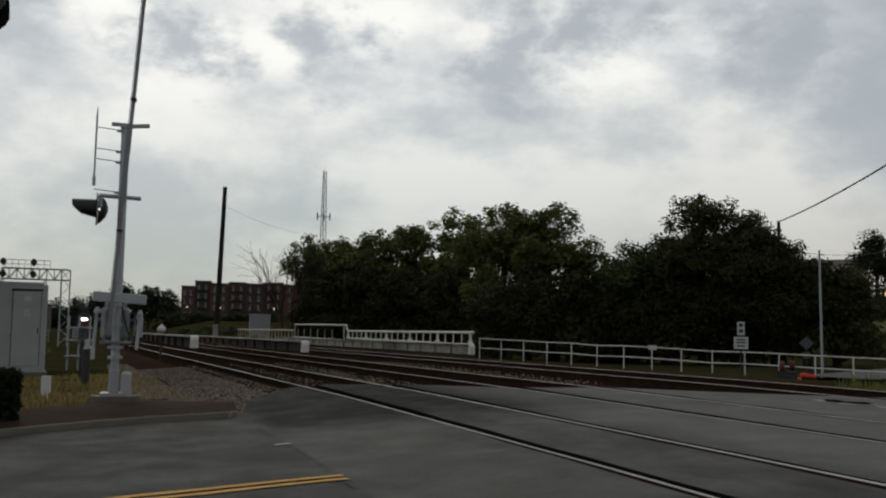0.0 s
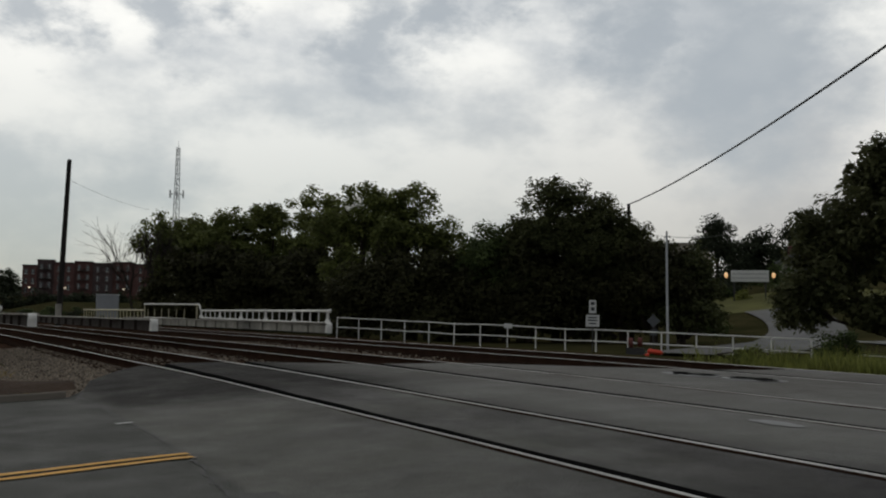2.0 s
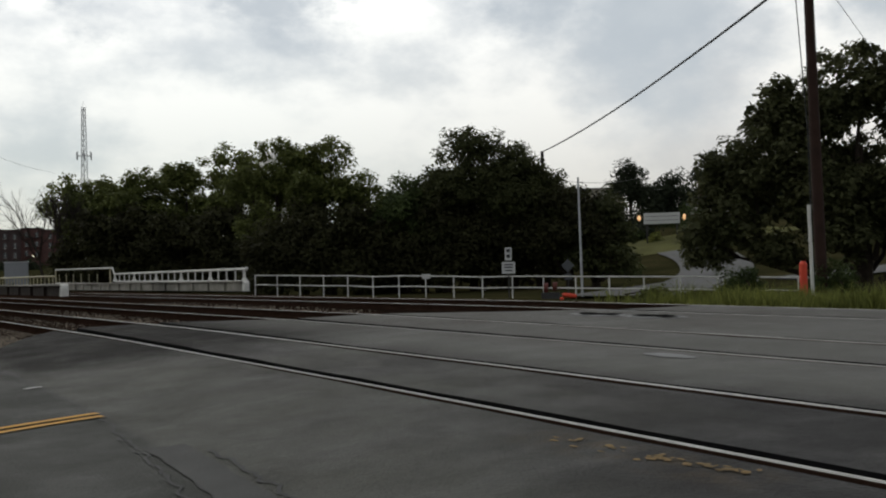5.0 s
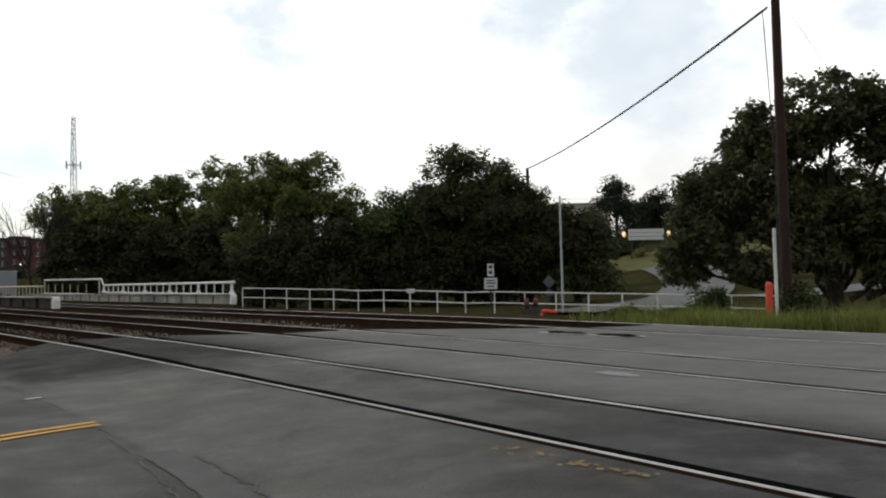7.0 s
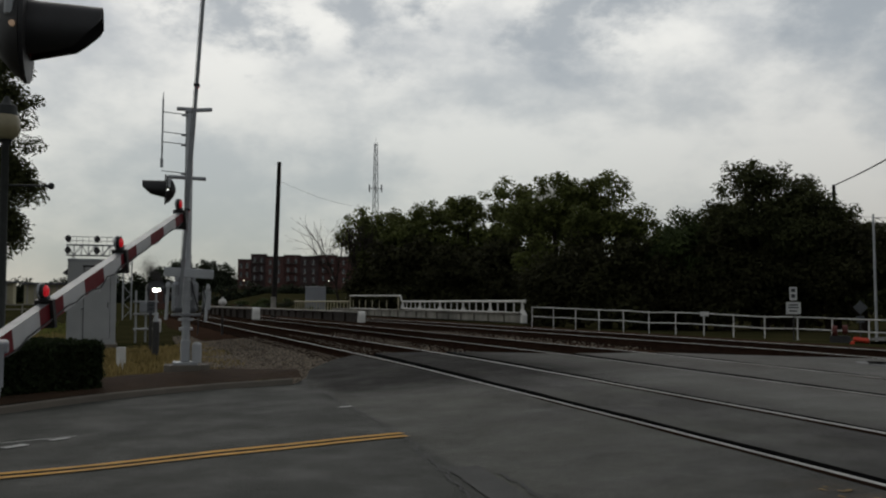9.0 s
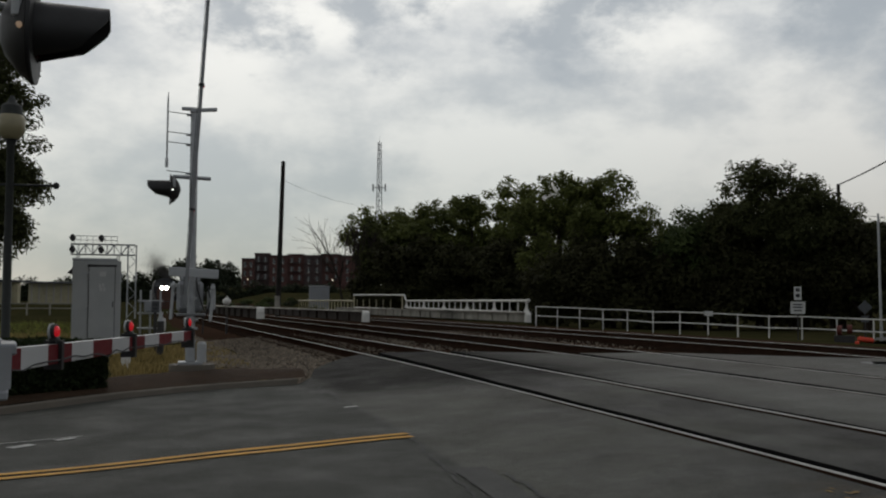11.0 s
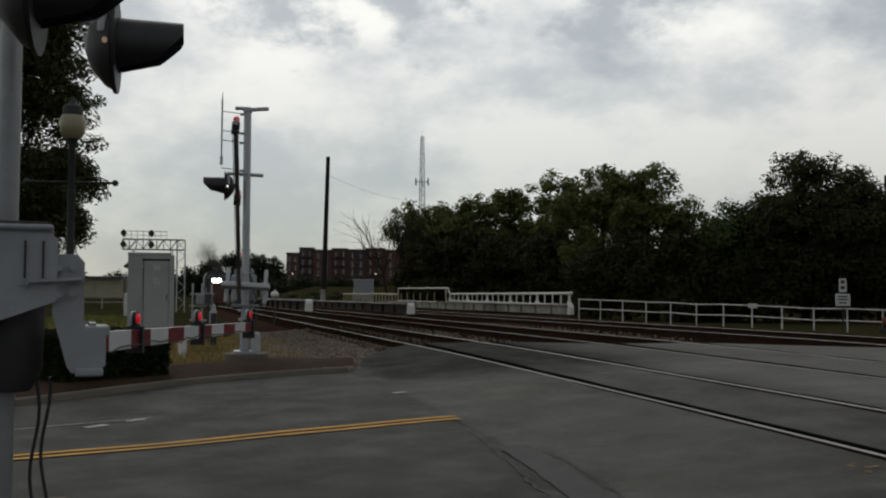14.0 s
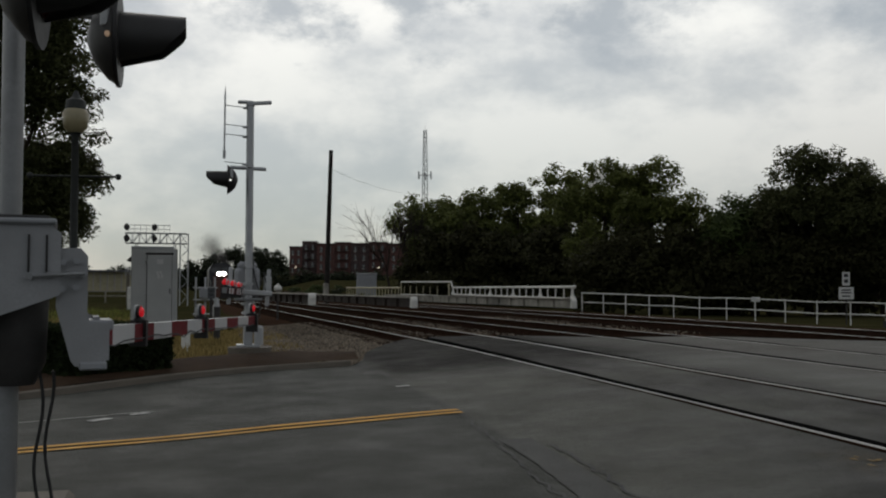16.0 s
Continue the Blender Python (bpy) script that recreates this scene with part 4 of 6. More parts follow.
def make_hedge():
    root = thing("hedge", Matrix.Translation((-2.15, 14.9, ground_z(-2.15, 14.9))), "clipped dark green box hedge beside the kerb", "hedge")
    m = Mesh()
    m.box((0, 0, 0.42), (1.9, 1.5, 0.72), pose(0, 0, 0, 0, 0, 40), bevel=0.12)
    # The core's dark colour stands in for shade inside the hedge.
    part("core", m, LEAF_SHADE, root)
    n = 26000
    u = rng.uniform(-1, 1, (n, 3))
    face = rng.integers(0, 3, n)
    u[np.arange(n), face] = np.sign(u[np.arange(n), face])
    p = u * (1.0, 0.8, 0.40) + (0, 0, 0.46) + rng.normal(0, 0.025, (n, 3))
    a = radians(40)
    p[:, :2] = p[:, :2] @ np.array([[math.cos(a), math.sin(a)], [-math.sin(a), math.cos(a)]])
    d = rng.normal(size=(n, 3))
    d /= np.linalg.norm(d, axis=1, keepdims=True)
    b = np.cross(d, rng.normal(size=(n, 3)))
    b /= np.linalg.norm(b, axis=1, keepdims=True)
    s = rng.uniform(0.03, 0.055, (n, 1))
    v = np.stack([p - d * s, p + b * s * 0.5, p + d * s, p - b * s * 0.5], 1).reshape(-1, 3)
    ob = new("leaves", array_mesh("leaves", v, np.arange(4 * n).reshape(n, 4), LEAF_HEDGE))
    ob.parent = root


# ---- crossing signals ----
def lamp_head(root, at, side, disc=0.30, label="black flasher with a round backplate and long hood", lens=RED_LENS):
    """A flasher unit that faces along x: backplate, bowl behind, hood in front."""
    x, y, z = at
    plate = Mesh()
    n = 28
    plate.tube([(x, y, z), (x + side * 0.022, y, z)], disc, n)
    head = part("flasher", plate, BLACK_PAINT, root, label, smooth=True)
    bowl = Mesh().tube([(x - side * 0.005, y, z), (x - side * 0.05, y, z), (x - side * 0.13, y, z), (x - side * 0.165, y, z)], [disc * 0.93, disc * 0.84, disc * 0.5, disc * 0.14], n)
    part("bowl", bowl, BLACK_PAINT, head, smooth=True)
    hood = Mesh()
    vs, fs, k = [], [], 22
    for i in range(k + 1):
        a = radians(-62 + 304 * i / k)
        c, s = math.cos(a), math.sin(a)
        r0, r1 = disc * 0.56, disc * 0.46
        reach = 0.40 - 0.14 * max(0.0, -s + 0.25) - 0.05 * (i in (0, k))
        for r in (0.0, 0.008):
            vs += [(x + side * 0.02, y + c * (r0 + r), z + s * (r0 + r)), (x + side * reach, y + c * (r1 + r), z + s * (r1 + r) + 0.02)]
    for i in range(k):
        o = 4 * i
        fs += [(o, o + 1, o + 5, o + 4), (o + 2, o + 6, o + 7, o + 3), (o + 1, o + 3, o + 7, o + 5)]
    hood.add(vs, fs)
    part("hood", hood, BLACK_PAINT, head, smooth=True)
    glass = Mesh().tube([(x + side * 0.02, y, z), (x + side * 0.035, y, z)], disc * 0.5, 20)
    part("lens", glass, lens, head, "red lens")
    peep = Mesh().tube([(x - side * 0.03, y - disc * 0.86, z - 0.03), (x - side * 0.03, y - disc * 0.95, z - 0.03)], 0.016, 10)
    part("side_light", peep, WHITE_LENS if side < 0 else DULL_LENS, head, "small side light")
    clamp = Mesh().box((x - side * 0.05, y - disc * 0.8, z + disc * 0.35), (0.05, 0.03, 0.16), bevel=0.01)
    part("clamp", clamp, LIGHT_GREY, head, "pale hinge bracket")
    return head


def gate_arm(root, length, pivot, lights, label, h0=0.135, h1=0.09, round_lamps=False, band=0.405, first=1, lamp=1.0):
    """A tapered arm along x with alternating bands and three lamps."""
    m = Mesh()
    n, y = int(length / band), 0.03
    rings = []
    for i in range(n + 1):
        a = i * length / n
        h = (h0 + (h1 - h0) * a / length) / 2
        rings += [(a, -y, -h), (a, -y, h), (a, y, h), (a, y, -h)]
    faces = [(4 * i + k, 4 * i + (k + 1) % 4, 4 * i + 4 + (k + 1) % 4, 4 * i + 4 + k) for i in range(n) for k in range(4)]
    m.add(rings, faces + [(0, 1, 2, 3), (4 * n, 4 * n + 3, 4 * n + 2, 4 * n + 1)])
    m.mi = [2 if k % 2 else (i + first) % 2 for i in range(n) for k in range(4)] + [2, 2]
    arm = part("gate_arm", m, [STRIPE_RED, STRIPE_WHITE, DULL_GALV], root, label)
    wire = Mesh()
    pts = [(0.2 + (length - 0.4) * i / 24, -y - 0.012, -0.02 - 0.06 * abs(noise.noise((i * 0.55, length, 3)))) for i in range(25)]
    part("lamp_wire", wire.tube(pts, 0.0045, 5), CABLE, arm)
    for t in lights:
        hh = 0.5 * (h0 + (h1 - h0) * t / length)
        k = lamp
        unit = part("arm_lamp", Mesh().box((t, 0, hh + 0.03 * k), (0.075 * k, 0.07 * k, 0.05 * k), bevel=0.01).box((t, 0, hh - 0.06), (0.035, 0.10, 0.16)), BLACK_PAINT, arm, "black arm lamp housing")
        f = pose(t, 0, hh + 0.092 * k, 0, 0, 0) @ Matrix.Scale(k, 4)
        part("lens", Mesh().tube([(0, -0.036, 0), (0, -0.030, 0), (0, -0.016, 0)], [0.014, 0.034, 0.046], 16, f), RED_LENS, unit, "glowing red lens")
        if round_lamps:
            part("lens", Mesh().ball((t, 0, hh + 0.092 * k), 0.060 * k, 14, 10), RED_LENS, unit, "glowing red lens")
        part("shell", Mesh().tube([(0, -0.015, 0), (0, 0.012, 0)], 0.058, 16, f), BLACK_PAINT, unit)
        part("rim", Mesh().tube([(0, 0.013, 0), (0, 0.030, 0), (0, 0.042, 0)], [0.064, 0.060, 0.03], 16, f), LIGHT_GREY, unit, "pale lamp rim")
    return arm


NEAR_PIVOT, NEAR_AZ = (-0.59, 5.33, 1.21), 73.0
FAR_PIVOT, FAR_AZ = (0.74, 17.3, 1.38), -94.0


def make_near_gate():
    root = thing("crossing_gate", Matrix.Translation((-0.625, -0.17, -0.337)) @ Matrix.Translation((-0.93, 5.2, 0.1)) @ Matrix.Scale(1.291, 4) @ Matrix.Translation((0.93, -5.2, -0.1)), "grey crossing gate with flashers, striped arm and steel mast", "crossing gate", "crossing gates")
    mx, my = -0.93, 5.2
    g = pave_z(mx, my)
    part("mast", Mesh().tube([(mx, my, g), (mx, my, 4.4)], 0.054, 20), DULL_GALV, root, "galvanised steel mast", smooth=True)
    part("foundation", Mesh().box((mx, my, 0.24), (0.6, 0.6, 0.3), bevel=0.03), CONCRETE, root, "concrete foundation block")
    part("crossarm", Mesh().tube([(mx, my - 0.85, 3.16), (mx, my + 0.85, 3.16)], 0.03, 10).tube([(mx, my - 0.8, 3.16), (-0.60, my - 0.74, 3.08)], 0.022, 8).tube([(mx, my + 0.8, 3.16), (-0.60, my + 0.77, 3.08)], 0.022, 8), DULL_GALV, root, "crossarm with lamp brackets")
    lamp_head(root, (-0.50, 5.97, 2.96), 1, disc=0.285, lens=DARK_LENS)
    lamp_head(root, (-0.72, 4.55, 2.84), 1, disc=0.285, lens=DARK_LENS)
    # mechanism box with sloping base and side plate
    f = pose(mx + 0.05, my + 0.02, 0, 0, 0, 8)
    box = Mesh().extrude([(-0.30, 1.78), (0.14, 1.78), (0.19, 1.74), (0.19, 1.44), (-0.30, 1.26)], -0.34, 0.20, f)
    part("mechanism_box", box, MECH_PAINT, root, "grey steel mechanism box")
    part("cover", Mesh().box((-0.06, -0.07, 1.795), (0.46, 0.60, 0.03), f, bevel=0.01), GREY_PAINT, root, "box lid")
    part("gasket", Mesh().box((-0.06, -0.07, 1.815), (0.40, 0.54, 0.02), f, bevel=0.008), BLACK_PAINT, root, "black lid seal")
    for u in (0.045, 0.125):
        part("seam", Mesh().box((u, -0.345, 1.64), (0.010, 0.012, 0.18), f), BLACK_PAINT, root, "dark slot")
    plate = Mesh().extrude([(0.17, 1.67), (0.28, 1.67), (0.315, 1.63), (0.315, 1.34), (0.33, 1.30), (0.42, 1.30), (0.42, 1.12), (0.33, 1.08), (0.26, 1.09), (0.24, 1.12), (0.17, 1.38)], -0.30, -0.27, f)
    part("counterweight_plate", plate, MECH_PAINT, root, "grey side plate")
    part("counterweight_plate", Mesh().extrude([(0.17, 1.67), (0.28, 1.67), (0.315, 1.63), (0.315, 1.34), (0.42, 1.30), (0.42, 1.12), (0.26, 1.09), (0.17, 1.38)], 0.16, 0.19, f), MECH_PAINT, root, "grey side plate")
    part("arm_bracket", Mesh().box((0.37, -0.12, 1.29), (0.14, 0.34, 0.05), f, bevel=0.008).box((0.345, -0.12, 1.09), (0.13, 0.40, 0.04), f, bevel=0.008).box((0.36, -0.12, 1.22), (0.03, 0.26, 0.22), f), GREY_PAINT, root, "pale arm bracket")
    part("shaft", Mesh().tube([Vector(f @ Vector((0.05, -0.37, 1.53))), Vector(f @ Vector((0.30, -0.37, 1.545)))], 0.010, 10).tube([Vector(f @ Vector((0.05, -0.34, 1.53))), Vector(f @ Vector((0.05, -0.39, 1.53)))], 0.017, 12).tube([Vector(f @ Vector((0.13, -0.37, 1.535))), Vector(f @ Vector((0.16, -0.37, 1.537)))], 0.016, 8), DULL_GALV, root, "steel shaft")
    for u, w in ((0.20, 1.60), (0.26, 1.605), (0.20, 1.47), (0.26, 1.475), (0.25, 1.54), (0.29, 1.54)):
        a = f @ Vector((u, -0.30, w))
        b = f @ Vector((u, -0.335, w))
        part("bolt", Mesh().tube([a, b], 0.017, 6), GREY_PAINT, root)
    part("gear_housing", Mesh().tube([(mx + 0.04, my - 0.06, 0.99), (mx + 0.04, my - 0.06, 1.10), (mx + 0.04, my - 0.06, 1.42)], [0.10, 0.15, 0.16], 20), DARK_STEEL, root, "dark round gear housing", smooth=True)
    for k, o in enumerate((0.05, 0.10)):
        pts = [(mx + 0.12 + o + 0.02 * math.sin(i * 0.7 + k), my - 0.12 + 0.02 * i / 10, 1.06 - 1.0 * i / 14) for i in range(15)]
        part("cable", Mesh().tube(pts, 0.009, 6), CABLE, root, "black hanging cable")
    return gate_arm(root, 3.58, NEAR_PIVOT, (0.80, 2.03, 3.49), "red and white striped gate arm", h0=0.115, h1=0.075, band=0.325, first=0, lamp=0.74)


def make_far_gate():
    root = thing("crossing_gate", Matrix.Translation((-0.43, -1.06, -0.04)) @ Matrix.Scale(1.06, 4), "grey crossing gate with tall mast, antenna rod and lowering arm", "crossing gate", "crossing gates")
    x, y = 0.86, 17.7
    g = 0.38
    part("mast", Mesh().tube([(x, y, g), (x, y, 4.95)], 0.07, 18), GALV, root, "galvanised steel mast", smooth=True)
    part("foundation", Mesh().tube([(x + 0.03, y, -0.1), (x + 0.03, y, 0.36)], 0.40, 20), CONCRETE, root, "round concrete foundation")
    part("base_plate", Mesh().box((x, y, 0.385), (0.42, 0.42, 0.05), bevel=0.01).box((x, y, 0.60), (0.17, 0.17, 0.40), bevel=0.02), GALV, root, "bright base casting")
    part("base_drum", Mesh().tube([(x + 0.19, y - 0.12, 0.40), (x + 0.19, y - 0.12, 0.72), (x + 0.19, y - 0.12, 0.76)], [0.085, 0.085, 0.05], 16), LIGHT_GREY, root, "white drum beside the base", smooth=True)
    part("mechanism_box", Mesh().box((x - 0.02, y + 0.26, 1.56), (0.46, 0.40, 0.56), bevel=0.05).box((x - 0.02, y + 0.26, 1.88), (0.36, 0.32, 0.14), bevel=0.05), GREY_PAINT, root, "grey mechanism box")
    part("box_door", Mesh().box((x - 0.02, y + 0.05, 1.56), (0.36, 0.025, 0.44), bevel=0.01), MECH_PAINT, root, "bolted access door")
    for u in (-0.19, 0.15):
        for w in (1.38, 1.56, 1.74):
            part("bolt", Mesh().tube([(x + u, y + 0.045, w), (x + u, y + 0.02, w)], 0.014, 6), GALV, root)
    part("mount_bracket", Mesh().box((x, y + 0.07, 1.24), (0.50, 0.36, 0.05), bevel=0.01), DULL_GALV, root, "steel mounting bracket")
    part("mount_bracket", Mesh().box((x, y + 0.05, 1.84), (0.20, 0.26, 0.05), bevel=0.01), DULL_GALV, root, "steel mounting bracket")
    part("crank_hub", Mesh().tube([(x - 0.30, y + 0.26, 1.56), (x + 0.26, y + 0.26, 1.56)], 0.075, 14), DARK_STEEL, root, "dark crank shaft")
    part("side_box", Mesh().box((x + 0.36, y + 0.25, 1.50), (0.14, 0.26, 0.36), bevel=0.02), LIGHT_GREY, root, "small grey box")
    part("cable_loop", Mesh().tube([(x + 0.28, y + 0.1, 1.75), (x + 0.34, y + 0.02, 1.5), (x + 0.28, y, 1.28), (x + 0.16, y - 0.02, 1.2)], 0.014, 6), CABLE, root, "black looped cable")
    for w, r in ((1.53, 0.105), (1.845, 0.10), (2.27, 0.085), (1.16, 0.13), (0.99, 0.12)):
        part("collar", Mesh().tube([(x, y, w - 0.025), (x, y, w + 0.025)], r, 16), GALV, root)
    part("top_bracket", Mesh().box((x - 0.10, y, 4.93), (0.26, 0.12, 0.05), pose(0, 0, 0), bevel=0.01).box((0, 0, 0), (0.34, 0.10, 0.06), pose(x + 0.22, y, 4.93, 0, -6, 0), bevel=0.01).box((x, y, 4.90), (0.16, 0.16, 0.08), bevel=0.01), GALV, root, "top bracket")
    part("crossarm", Mesh().tube([(x - 0.36, y, 3.70), (x + 0.30, y, 3.68)], 0.036, 10).tube([(x, y - 0.3, 3.7), (x, y + 0.6, 3.7)], 0.03, 8), GALV, root, "short crossarm")
    part("rod", Mesh().tube([(x - 0.47, y, 3.86), (x - 0.47, y, 4.02)], 0.028, 8).tube([(x - 0.47, y, 4.02), (x - 0.465, y, 5.05), (x - 0.46, y, 5.22)], [0.016, 0.016, 0.004], 8), GALV, root, "slim vertical rod")
    for z in (4.86, 4.50, 4.32, 3.80):
        part("rod_bracket", Mesh().tube([(x - 0.47, y, z), (x - 0.06, y, z - 0.03)], 0.008, 6).box((x - 0.10, y, z - 0.04), (0.08, 0.10, 0.035), bevel=0.008), GALV, root)
    lamp_head(root, (0.47, 17.55, 3.45), -1, disc=0.27, lens=DARK_LENS)
    part("conduit", Mesh().tube([(x + 0.20, y - 0.1, 0.9), (x + 0.22, y - 0.05, 1.3), (x + 0.10, y, 1.7), (x + 0.06, y, 2.2)], 0.012, 6), CABLE, root)
    arm = gate_arm(root, 6.0, FAR_PIVOT, (1.7, 3.9, 5.9), "long striped gate arm", h0=0.11, h1=0.07, round_lamps=True, lamp=0.72)
    # the yoke turns with the arm
    yoke = Mesh().box((0.60, 0.11, 0.0), (0.16, 0.84, 0.09), bevel=0.012)
    part("yoke_beam", yoke, LIGHT_GREY, arm, "pale crossbeam")
    for s in (-0.22, 0.45):
        part("yoke_side", Mesh().box((0.10, s, 0.0), (0.66, 0.05, 0.09), bevel=0.01).box((0.36, s, 0.10), (0.07, 0.07, 0.66), bevel=0.012), LIGHT_GREY, arm, "pale counterweight bar")
    return arm


def make_locomotive():
    root = thing("locomotive", pose(2.9, 150, -0.3), "dark diesel locomotive with orange-brown nose and lit headlight", "locomotive")
    part("body", Mesh().extrude([(-1.5, 1.25), (-1.5, 3.9), (-1.25, 4.35), (-0.6, 4.6), (0.6, 4.6), (1.25, 4.35), (1.5, 3.9), (1.5, 1.25)], 1.6, 19.5), BODY_DARK, root, "dark long hood")
    part("cab", Mesh().extrude([(-1.55, 1.3), (-1.55, 3.8), (-1.2, 4.45), (-0.5, 4.75), (0.5, 4.75), (1.2, 4.45), (1.55, 3.8), (1.55, 1.3)], 1.2, 3.8), BODY_DARK, root, "dark cab")
    part("nose", Mesh().extrude([(-1.05, 1.3), (-1.05, 2.9), (-0.8, 3.15), (0.8, 3.15), (1.05, 2.9), (1.05, 1.3)], -0.3, 1.4), BODY_RUST, root, "orange-brown nose")
    for s in (-0.72, 0.72):
        part("windscreen", Mesh().box((s, 1.18, 3.75), (1.05, 0.05, 0.62), bevel=0.02), GLASS, root, "dark windscreen")
        part("headlight", Mesh().tube([(s * 0.45, -0.33, 3.26), (s * 0.45, -0.30, 3.26)], 0.28, 16), HEADLIGHT, root, "glaring headlight")
        part("ditch_light", Mesh().tube([(s * 1.35, -0.62, 1.75), (s * 1.35, -0.58, 1.75)], 0.10, 12), GLASS, root, "unlit ditch light")
        part("handrail", Mesh().tube([(s * 1.9, -0.55, 1.4), (s * 1.9, -0.55, 2.3), (s * 1.9, 1.2, 2.4), (s * 1.9, 19, 2.4)], 0.025, 6), WHITE_PAINT, root, "pale handrail")
    part("headlight_housing", Mesh().box((0, 0.1, 3.26), (1.2, 0.7, 0.56), bevel=0.05), BODY_RUST, root)
    part("frame", Mesh().box((0, 9.5, 1.15), (3.0, 20.4, 0.28), bevel=0.02), BODY_DARK, root)
    part("pilot", Mesh().extrude([(-1.4, 0.15), (-1.5, 1.2), (1.5, 1.2), (1.4, 0.15)], -0.75, -0.6), BODY_RUST, root, "orange-brown pilot plate")
    part("coupler", Mesh().box((0, -0.95, 0.85), (0.3, 0.5, 0.28), bevel=0.04), DARK_STEEL, root)
    part("fuel_tank", Mesh().box((0, 9.6, 0.7), (2.4, 5.0, 0.8), bevel=0.15), BODY_DARK, root)
    for y in (2.2, 4.2, 6.2, 13.4, 15.4, 17.4):
        part("wheelset", Mesh().tube([(-0.82, y, 0.52), (-0.70, y, 0.52)], 0.52, 20).tube([(0.70, y, 0.52), (0.82, y, 0.52)], 0.52, 20).tube([(-0.7, y, 0.52), (0.7, y, 0.52)], 0.09, 8), DARK_STEEL, root)
    for y in (4.2, 15.4):
        part("truck_frame", Mesh().box((-1.0, y, 0.62), (0.16, 5.2, 0.4), bevel=0.04).box((1.0, y, 0.62), (0.16, 5.2, 0.4), bevel=0.04), DARK_STEEL, root)
    part("exhaust_stack", Mesh().tube([(0, 9, 4.5), (0, 9, 4.85)], 0.3, 12), DARK_STEEL, root)
    plume = thing("smoke_plume", pose(2.9, 150, -0.3), "thin grey diesel smoke drifting from the locomotive", "smoke")
    for k in range(9):
        t = k / 8
        n = 3400
        c = np.array((0.7 - 1.5 * t - 0.9 * t * t, 4.0, 4.75 + 2.1 * t + 0.7 * t * t))
        p = rng.normal(size=(n, 3)) * (0.17 + 0.58 * t) * (1.0, 1.0, 1.15) + c
        p[:, 0] += 0.25 * np.sin(p[:, 2] * 1.7) * t
        a, b = rng.normal(size=(n, 3)), rng.normal(size=(n, 3))
        s = rng.uniform(0.012, 0.026, (n, 1)) / np.linalg.norm(a, axis=1, keepdims=True)
        v = np.stack([p - a * s, p + b * s, p + a * s, p - b * s], 1).reshape(-1, 3)
        ob = new("puff", array_mesh("puff", v, np.arange(4 * n).reshape(n, 4), SMOKE))
        ob.parent = plume
    return root, plume


